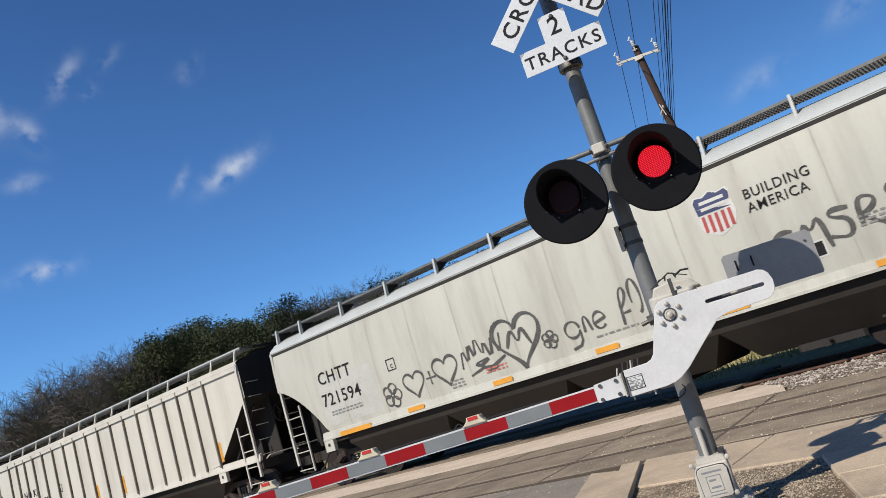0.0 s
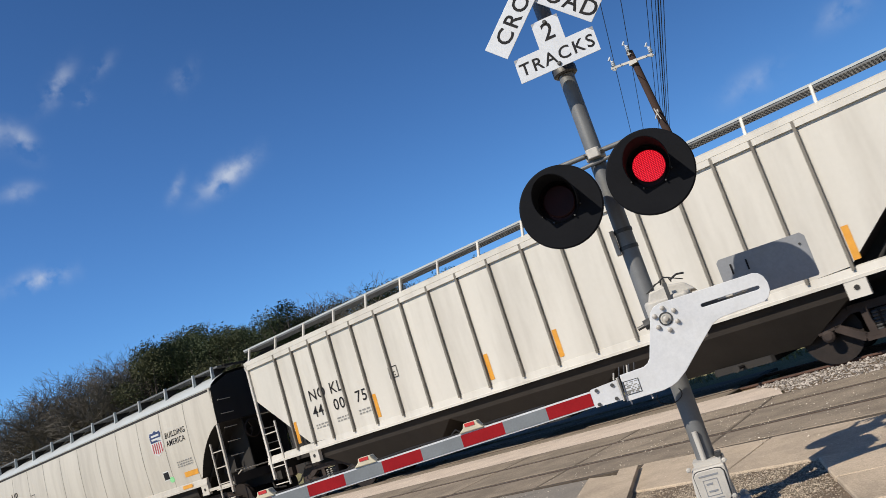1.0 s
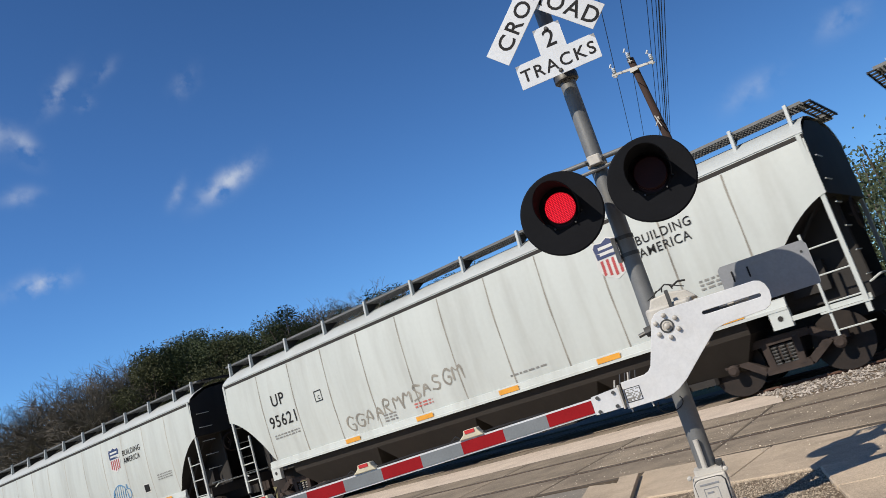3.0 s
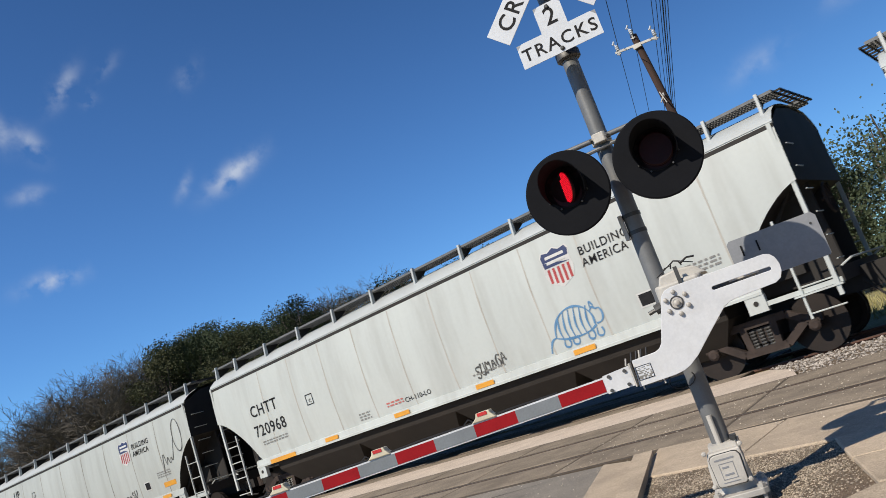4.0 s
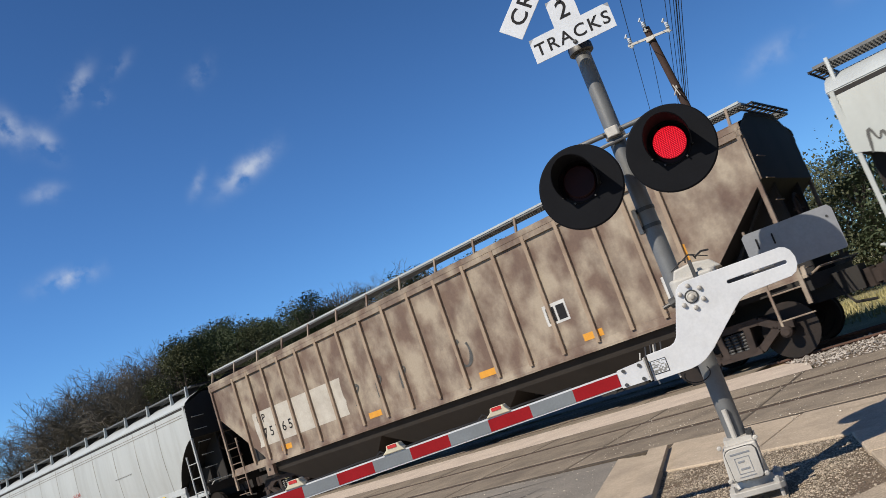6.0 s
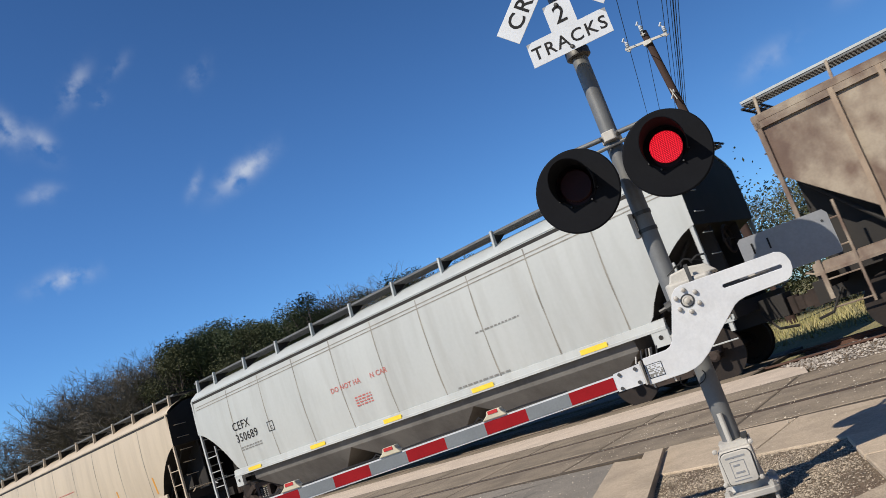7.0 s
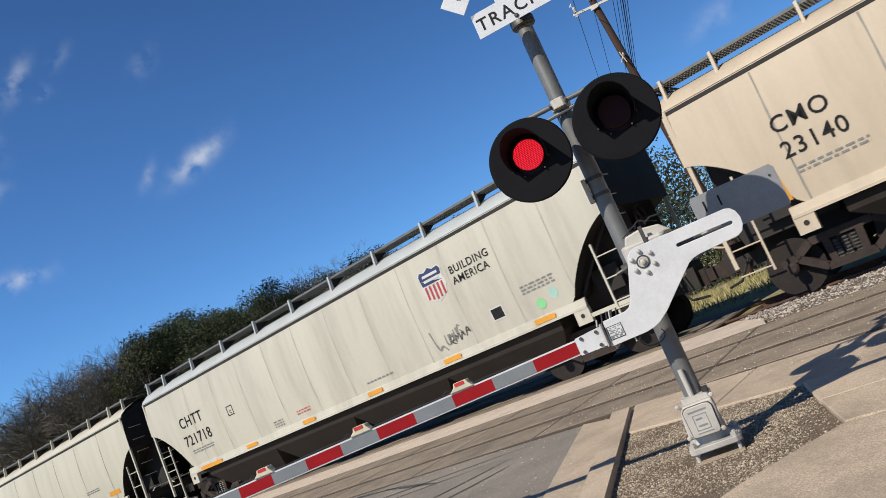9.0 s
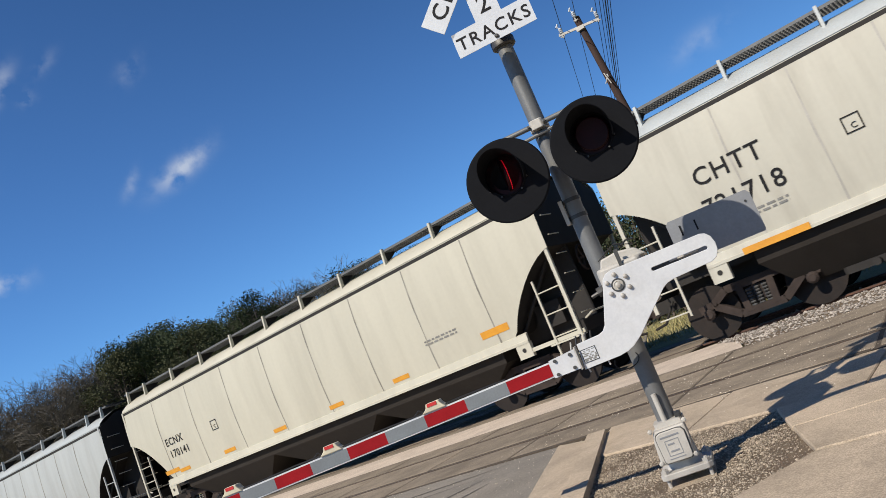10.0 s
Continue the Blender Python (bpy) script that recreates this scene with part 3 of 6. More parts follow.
def build_signal():
    s = thing("crossing_signal", "grey crossing signal with crossbuck, twin red lamps and lowered gate", "crossing signal", SIG)
    b = Build().lathe([(.064, .40), (.064, 1.2), (.0605, 2.0), (.058, 3.25), (.057, 4.25)], (PX, 0, 0), (0, 0, 1), 28)
    b.ob("mast", M_MAST, s, "grey steel pipe mast", True)
    Build().lathe([(.062, 4.25), (.062, 4.28), (.045, 4.31), (.0, 4.32)], (PX, 0, 0), (0, 0, 1), 24).ob("mast_cap", M_GALV, s)
    Build().lathe([(.078, 3.27), (.090, 3.28), (.090, 3.33), (.076, 3.35), (.076, 3.40)], (PX, 0, 0), (0, 0, 1), 24).ob("collar", M_STEEL, s, "dark pipe collar", True)
    for z in (2.04, 1.915):
        c = Build().lathe([(.066, z - .014), (.066, z + .014)], (PX, 0, 0), (0, 0, 1), 24).ob("band_clamp", M_STEEL, s)
    Build().box(PX - .092, PX - .064, -.05, .02, 1.88, 2.06).ob("cable_bracket", M_GALV, s)
    # crossbuck and plate, held off the mast
    held = pose(.012, -.158, .035) @ Matrix.Scale(.972, 4)
    cx, cz = -.05, 3.985
    for name, ang, y, words in (("crossbuck_blade", 45, -.135, (("CROSSING", 0),)), ("crossbuck_blade", -45, -.118, (("RAIL", -.29), ("ROAD", .29)))):
        m = pose(cx, y, cz, 0, -ang, 0)
        blade = bevel(Build().box(-.56, .56, -.003, .003, -.098, .098).ob(name, M_SIGN, s, "white reflective blade with black letters"), .004)
        blade.matrix_basis = held @ m
        for wd, off in words:
            text_part(wd, .175, pose(off, -.0045, -.062, 90, 0, 0), M_LETTER, blade, "letters", 1.18, .002, 1.0 if len(wd) > 4 else 1.0, .0005, "CENTER")
    # plate with the number of tracks
    ring = [(-.341, 3.305), (.272, 3.305), (.272, 3.455), (.235, 3.495), (.068, 3.495), (.068, 3.665), (.035, 3.70), (-.10, 3.70), (-.135, 3.665), (-.135, 3.495), (-.30, 3.495), (-.341, 3.455)]
    pl = Build().prism(ring, -.122, -.116, "y").ob("tracks_plate", M_SIGN, s, "white inverted-T plate reading 2 TRACKS")
    Build().prism([(-.341, 3.31), (.272, 3.31), (.272, 3.495), (.068, 3.495), (.068, 3.70), (-.135, 3.70), (-.135, 3.495), (-.341, 3.495)], -.1155, -.112, "y").ob("backing", M_GREY_PLATE, pl)
    text_part("TRACKS", .135, pose(-.034, -.1235, 3.352, 90, 0, 0), M_LETTER, pl, "letters", 1.22, .0015, 1.0, .0005, "CENTER")
    text_part("2", .19, pose(-.034, -.1235, 3.535, 90, 0, 0), M_LETTER, pl, "letters", 1.0, .0015, 1.0, .0005, "CENTER")
    pl.matrix_basis = held
    for z in (3.672, 3.332):
        Build().lathe([(.016, .0), (.016, .008), (.008, .014)], (-.034, -.122, z), (0, -1, 0), 12).ob("bolt", M_STEEL, pl)
    for z in (3.38, 3.62, 3.98):
        Build().box(PX - .025, PX + .025, -.268, -.05, z - .018, z + .018).ob("sign_bracket", M_STEEL, s)
    # lamp arm
    b = Build().tube((-.36, -.10, 2.62), (.32, -.10, 2.62), .019, 12)
    b.ob("lamp_arm", M_MAST, s, "grey steel cross arm", True)
    for x in (-.345, .29):
        Build().tube((x, -.10, 2.62), (x, -.16, 2.56), .022, 10).tube((x, -.16, 2.56), (x, -.16, 2.36), .028, 10).ob("lamp_hanger", M_MAST, s, "", True)
    bevel(Build().box(PX - .05, PX + .05, -.13, -.06, 2.585, 2.655, .015).ob("arm_clamp", M_GALV, s), .006)
    Build().lathe([(.061, 2.59), (.072, 2.595), (.072, 2.645), (.061, 2.65)], (PX, 0, 0), (0, 0, 1), 24).ob("clamp_band", M_GALV, s, "", True)
    for dx in (-.06, .06):
        Build().tube((PX + dx, -.14, 2.62), (PX + dx, -.04, 2.62), .009, 8).ob("clamp_bolt", M_STEEL, s)
    Build().tube((PX - .16, -.085, 2.545), (PX + .13, -.085, 2.56), .014, 8).tube((PX - .16, -.085, 2.545), (PX - .19, -.085, 2.50), .016, 8).ob("clamp_rod", M_MAST, s)
    leds = [signal_head(s, -.345, 2.305), signal_head(s, .295, 2.31)]
    # gate mechanism
    bevel(Build().box(-.055, .26, -.22, .24, 1.16, 1.50, .03).ob("gate_mechanism", M_GALV, s, "grey cast gate mechanism case"), .02, 3)
    bevel(Build().prism([(-.03, 1.49), (.30, 1.49), (.24, 1.555), (.12, 1.575), (.0, 1.56)], -.15, .2, "y").ob("mechanism_lid", M_GALV, s), .012, 2)
    Build().box(.11, .135, -.235, -.21, 1.44, 1.585).ob("lid_strap", M_STEEL, s)
    Build().path([(-.02, -.1, 1.56), (.06, -.1, 1.60), (.12, -.12, 1.63), (.15, -.12, 1.622), (.18, -.12, 1.605), (.24, -.1, 1.58)], .0035, 6).ob("cable", M_RUBBER, s, "black looped cable")
    Build().path([(.09, -.13, 1.585), (.10, -.14, 1.615), (.125, -.15, 1.628), (.155, -.15, 1.615), (.165, -.14, 1.585)], .005, 7).path([(.165, -.14, 1.60), (.21, -.13, 1.622), (.26, -.12, 1.615)], .007, 7).path([(.02, -.12, 1.565), (.05, -.13, 1.60), (.09, -.135, 1.605)], .004, 6).ob("cable", M_RUBBER, s, "black cable loop with a taped splice")
    Build().tube((-.10, -.14, 1.36), (-.05, -.14, 1.37), .035, 10).tube((-.15, -.14, 1.35), (-.10, -.14, 1.36), .014, 8).ob("shaft_end", M_STEEL, s)
    # counterweight bracket, an S-shaped white plate
    W = -.30
    outline = [(-.355, .927), (-.11, .930), (-.05, .940), (-.005, .958), (.063, 1.005), (.20, 1.13), (.318, 1.234), (.352, 1.252), (.40, 1.262), (.66, 1.272), (.695, 1.29), (.716, 1.33),
               (.720, 1.375), (.708, 1.42), (.685, 1.447), (.655, 1.458), (.05, 1.462), (.01, 1.452), (-.018, 1.425), (-.028, 1.40), (-.125, 1.145), (-.15, 1.116), (-.185, 1.102), (-.345, 1.096)]
    me = bpy.data.curves.new("gate_bracket", "CURVE")
    me.dimensions, me.fill_mode, me.extrude, me.bevel_depth = "2D", "BOTH", .008, .003
    hole = [(.655 + .015 * math.cos(a), 1.364 + .015 * math.sin(a)) for a in [radians(-90 + 30 * i) for i in range(7)]] + [(.305 + .015 * math.cos(a), 1.366 + .015 * math.sin(a)) for a in [radians(90 + 30 * i) for i in range(7)]]
    for ring in (outline, hole):
        sp = me.splines.new("POLY")
        sp.points.add(len(ring) - 1)
        for p, (x, z) in zip(sp.points, ring):
            p.co = (x, z, 0, 1)
        sp.use_cyclic_u = True
    tmp = bpy.data.objects.new("tmp", me)
    scene.collection.objects.link(tmp)
    mesh = bpy.data.meshes.new_from_object(tmp.evaluated_get(bpy.context.evaluated_depsgraph_get()))
    bpy.data.objects.remove(tmp)
    mesh.transform(pose(0, W, 0, 90, 0, 0))
    mesh.materials.clear()
    mesh.materials.append(M_WHITE)
    br = new("gate_bracket", mesh)
    br.parent = s
    br["label"] = "white S-shaped steel gate arm bracket with a slot"
    Build().lathe([(.034, .0), (.034, .006), (.026, .008), (.026, .004), (.018, .005), (.018, .028), (.008, .034)], (.059, W - .01, 1.357), (0, -1, 0), 20).ob("hub_nut", M_GALV, br, "", True)
    Build().lathe([(.036, .0), (.045, .0), (.045, .004), (.036, .004)], (.059, W - .0115, 1.357), (0, -1, 0), 24, True).ob("hub_ring", M_STEEL, br, "dark hub ring", True)
    for i in range(6):
        a = radians(90 + 60 * i)
        Build().lathe([(.016, 0), (.016, .006), (.012, .022), (.004, .026)], (.059 + .074 * math.cos(a), W - .01, 1.357 + .074 * math.sin(a)), (0, -1, 0), 10).ob("bolt", M_GALV, br)
    lab = Build().box(-.341, -.242, W - .0135, W - .0115, .963, 1.051).ob("label_plate", M_SIGN, br, "small white label with dark unreadable print")
    rnd = random.Random(7)
    b = Build()
    for r in range(7):
        for c in range(8):
            if rnd.random() < .5:
                b.box(-.337 + c * .0113, -.337 + (c + 1) * .0113, W - .0145, W - .0138, .968 + r * .0113, .968 + (r + 1) * .0105)
    b.ob("print_bars", M_PRINT, lab)
    b = Build()
    for a0, a1 in (((-.341, .963), (-.242, .963)), ((-.341, 1.05), (-.242, 1.05)), ((-.341, .963), (-.341, 1.05)), ((-.242, .963), (-.242, 1.05))):
        b.box(min(a0[0], a1[0]) - .002, max(a0[0], a1[0]) + .002, W - .0145, W - .0138, min(a0[1], a1[1]) - .002, max(a0[1], a1[1]) + .002)
    b.ob("print_border", M_LETTER, lab)
    # rear bracket and grey counterweight plate behind
    gp = Build().prism([(.482, 1.335), (1.112, 1.335), (1.122, 1.35), (1.122, 1.635), (1.097, 1.668), (.504, 1.668), (.482, 1.645)], .59, .61, "y").ob("counterweight_plate", M_GREY_PLATE, s, "flat grey steel counterweight plate")
    for x in (.565, .68):
        Build().box(x, x + .012, .582, .5895, 1.53, 1.61).ob("slot_mark", M_LETTER, gp)
    Build().lathe([(.009, 0), (.009, .006)], (1.07, .59, 1.59), (0, -1, 0), 10).ob("bolt", M_STEEL, gp)
    bevel(Build().box(.40, .62, .562, .588, 1.385, 1.44).ob("rear_bracket", M_GALV, s, "rear bracket bar"), .004)
    Build().tube((.10, .2, 1.36), (.10, .60, 1.36), .03, 10).bar((.10, .575, 1.36), (.5, .575, 1.40), .02, .06).ob("rear_shaft", M_STEEL, s)
    # gate arm
    arm = Build().prism([(-.372, .945), (-.372, 1.078), (-.56, 1.064), (-.56, .945)][::-1], W - .05, W + .02, "y").ob("gate_arm", M_WHITE, s, "red and white striped gate arm with warning lamps")
    L0, L1, S = -.56, -4.75, .322

    def cz_at(x):
        return 1.003 - (L0 - x) * .0175
    Build().prism([(L1, cz_at(L1) - .052), (L0, cz_at(L0) - .052), (L0, cz_at(L0) + .052), (L1, cz_at(L1) + .052)], W - .028, W + .02, "y").ob("arm_beam", M_WHITE, arm, "white edged arm beam")
    x, i = L0 - .01, 0
    while x > L1 + .05:
        e = max(x - S, L1 + .01)
        Build().prism([(e, cz_at(e) - .042), (x, cz_at(x) - .042), (x, cz_at(x) + .042), (e, cz_at(e) + .042)], W - .0325, W - .0285, "y").ob("stripe", M_GREY_SHEET if i % 2 else M_RED_SHEET, arm, "grey-white reflective stripe" if i % 2 else "red reflective stripe")
        x -= S
        i += 1
    for lx in (-1.44, -2.30, -3.20, -3.95):
        z = cz_at(lx) + .052
        bevel(Build().prism([(lx - .10, z), (lx + .09, z), (lx + .06, z + .035), (lx + .05, z + .06), (lx - .05, z + .06), (lx - .06, z + .03)], W - .045, W + .03, "y").ob("arm_lamp", M_LAMP_BODY, arm, "small cream lamp case with a red lens"), .006)
        Build().box(lx - .040, lx + .034, W - .049, W - .0455, z + .034, z + .058).ob("red_lens", M_LENS_RED, arm)
        Build().path([(lx - .10, W, z + .01), (lx - .13, W, z + .035), (lx - .17, W, z + .01)], .005, 5).ob("lamp_wire", M_RUBBER, arm)
    Build().path([(-.9 - .35 * k, W + .0, cz_at(-.9 - .35 * k) + .058 + .008 * (k % 2)) for k in range(11)], .006, 5).ob("arm_cable", M_RUBBER, arm)
    for x, z in ((-.41, 1.055), (-.41, .965), (-.52, 1.05), (-.53, .96)):
        Build().lathe([(.012, 0), (.012, .012)], (x, W - .05, z), (0, -1, 0), 8).ob("bolt", M_STEEL, arm)
    Build().box(-.375, -.366, W - .05, W + .04, .935, 1.09).ob("shear_plate", M_GALV, arm)
    for (x0, z0), (x1, z1) in (((-.40, 1.08), (-.385, 1.125)), ((-.30, 1.09), (-.285, 1.15)), ((-.34, .935), (-.335, .895)), ((-.2, .935), (-.195, .895))):
        Build().tube((x0, W + .015, z0), (x1, W + .015, z1), .006, 6).ob("shear_pin", M_GALV, arm)
    for k in range(4):
        Build().bar((-.36 + .035 * k, W + .04, 1.09), (-.345 + .035 * k, W + .06, 1.15), .008, .008).ob("spring_bar", M_STEEL, arm)
    Build().path([(-.11 + .085 * math.cos(radians(t)), -.09, .87 + .055 * math.sin(radians(t))) for t in range(150, 400, 20)], .004, 6).ob("cable", M_RUBBER, s, "black hanging cable")
    # base: conduit, terminal box, cast foot
    Build().tube((PX - .01, -.085, .40), (PX - .01, -.085, .60), .018, 10).ob("conduit", M_GALV, s)
    Build().box(-.12, .08, -.11, .06, .37, .41, .02).ob("base_collar", M_GALV, s)
    bx = bevel(Build().prism([(-.135, .375), (-.155, .30), (-.165, .165), (-.15, .15), (.05, .145), (.065, .16), (.078, .30), (.075, .375)][::-1], -.17, -.04, "y").ob("terminal_box", M_GALV, s, "grey cast terminal box with a lid"), .012, 2)
    lid_ring = [(-.130, .17), (-.118, .158), (.040, .155), (.054, .168), (.060, .33), (.046, .352), (.016, .360), (-.098, .360), (-.122, .350), (-.134, .332)]
    Build().prism([(-.04 + (x + .04) * 1.05, .258 + (z - .258) * 1.04) for x, z in lid_ring], -.174, -.1702, "y").ob("gasket", M_STEEL, bx)
    bevel(Build().prism(lid_ring, -.188, -.1745, "y").ob("lid", M_GALV, bx), .005)
    b = Build()
    for x0, x1, z0, z1 in ((-.105, .02, .322, .332), (-.072, -.03, .268, .279), (-.07, -.012, .222, .233), (-.095, .012, .178, .183)):
        b.box(x0, x1, -.1905, -.1885, z0, z1)
    for x0, x1, z0, z1 in ((-.088, -.084, .20, .30), (.002, .006, .20, .30), (-.088, .006, .298, .302), (-.088, .006, .198, .202)):
        b.box(x0, x1, -.1900, -.1885, z0, z1)
    b.ob("print_bars", M_GREY_PLATE, bx)
    for x, z in ((-.150, .385), (.085, .392), (-.16, .17), (.07, .165)):
        Build().lathe([(.017, 0), (.017, .016), (.009, .020)], (x, -.165, z), (0, -1, 0), 6).ob("lid_bolt", M_GALV, bx)
    Build().box(.035, .075, -.10, -.02, .385, .44).tube((.055, -.11, .42), (.055, -.05, .42), .016, 8).ob("lock", M_STEEL, s)
    foot = bevel(Build().box(-.20, .15, -.19, .17, .055, .095, .03).ob("foot_plate", M_GALV, s, "cast foot plate on bolts"), .006)
    Build().lathe([(.13, .09), (.11, .14), (.09, .38)], (PX, .0, 0), (0, 0, 1), 24).ob("cast_foot", M_GALV, s, "", True)
    for x in (-.165, .115):
        for y in (-.155, .135):
            Build().tube((x, y, -.02), (x, y, .13), .013, 8).lathe([(.028, .095), (.028, .12)], (x, y, 0), (0, 0, 1), 6).ob("anchor_bolt", M_GALV, s)
    Build().box(-.19, .14, -.19, .16, -.05, .004).ob("footing", M_CONCRETE, s, "concrete footing")
    return leds


# ---- utility pole and wires ----
def build_utility():
    p = thing("utility_pole", "leaning brown creosoted utility pole with a crossarm", "utility pole", pose(-8.0, 22, 0))
    top = Vector((-.32, 0, 11.55))
    Build().tube((.55, 0, -.06), top, .175, 14, .125).ob("pole", M_POLE, p, "", True)
    Build().bar((-1.14, -.16, 11.27), (.52, -.16, 10.95), .06, .085).ob("crossarm", M_GALV, p, "weathered grey steel crossarm")
    Build().box(-.42, -.10, -.21, -.10, 10.98, 11.12).tube((-.40, -.16, 11.05), (-.12, -.16, 11.05), .045, 8).ob("arm_clamp", M_GALV, p)
    for x, z in ((-1.02, 11.27), (-.30, 11.52), (.48, 11.02)):
        ins = Build().lathe([(.03, 0), (.085, .04), (.05, .07), (.085, .11), (.05, .14), (.075, .19), (.03, .25)], (x, -.16, z), (0, 0, 1), 12).ob("insulator", M_SIGN, p, "pale grey insulator", True)
        Build().tube((x, -.16, z - .16), (x, -.16, z), .03, 8).tube((x - .09, -.16, z - .10), (x + .09, -.16, z - .12), .022, 6).ob("pin", M_GALV, ins)
        Build().tube((x - .10, -.2, z + .30), (x - .02, -.16, z + .42), .035, 8).tube((x - .03, -.16, z + .24), (x - .06, -.18, z + .36), .018, 6).ob("cutout", M_SIGN, p, "small pale fuse cutout")
    Build().tube((-.05, -.2, 9.0), (.05, -.45, 8.85), .03, 6).tube((-.15, -.2, 9.1), (.0, -.3, 8.6), .02, 6).tube((-.1, -.2, 8.9), (-.2, -.3, 8.7), .02, 6).ob("guy_bracket", M_GALV, p)
    d = Vector((-.43, .903, 0))
    for i, (x, z, r) in enumerate(((-9.02, 11.50, .012), (-8.28, 11.72, .012), (-7.52, 11.26, .012), (-7.40, 11.10, .012), (-7.29, 11.01, .012), (-7.21, 10.97, .022), (-7.15, 10.90, .015), (-7.05, 10.89, .013))):
        o = Vector((x, 22, z))
        pts = []
        for k in range(-16, 25):
            s = k * 2.6
            sag = -1.0 * (1 - ((s / 41) ** 2 if abs(s) < 41 else 1)) * (abs(s) / 41) * .25
            pts.append(o + d * s + Vector((0, 0, sag)))
        tagged(Build().path(pts, r, 5).ob("overhead_wire", M_RUBBER), "black overhead wire strung along the road", "wire", "overhead wires")


# ---- trees ----
def bare_tree(rnd, h):
    b, tw = Build(), Build()

    def grow(p, d, ln, r, depth):
        q = p + d * ln
        (b if depth < 3 else tw).tube(p, q, r, 5 if depth < 3 else 3, r * .68)
        if depth >= 8:
            return
        for _ in range(3 if depth < 6 else 2):
            nd = (d + Vector((rnd.uniform(-1, 1), rnd.uniform(-1, 1), rnd.uniform(-.55, .62))) * .85).normalized()
            grow(q, nd, ln * rnd.uniform(.60, .84), max(r * .60, .008), depth + 1)
    grow(Vector((0, 0, 0)), Vector((rnd.uniform(-.1, .1), rnd.uniform(-.1, .1), 1)).normalized(), h * .26, h * .022, 0)
    return b, tw


def leafy(rnd, h, spread, n, conical):
    b, lf = Build(), Build()
    b.tube((0, 0, -.1), (0, 0, h * .55), h * .025, 8, h * .012)
    blobs = []
    for k in range(38):
        a, u = rnd.uniform(0, 6.28), rnd.random()
        z = h * (.18 + .78 * u)
        rr = spread * ((1 - u) ** .7 if conical else (1 - (2 * u - .75) ** 2 * .62)) * rnd.uniform(.45, 1.05)
        c = Vector((rr * math.cos(a), rr * math.sin(a), z))
        b.tube((0, 0, z * .62), c, h * .009, 4, h * .003)
        blobs.append((c, spread * rnd.uniform(.22, .40)))
    for c, r in blobs:
        for _ in range(n):
            v = Vector((rnd.gauss(0, 1), rnd.gauss(0, 1), rnd.gauss(0, .8)))
            p = c + v.normalized() * r * rnd.random() ** .4
            u = Vector((rnd.uniform(-1, 1), rnd.uniform(-1, 1), rnd.uniform(-1, 1))).normalized()
            w = u.orthogonal().normalized()
            s = rnd.uniform(.045, .105)
            lf.add([p - u * s, p + w * s * .5, p + u * s, p - w * s * .5], [(0, 1, 2, 3)])
    return b, lf


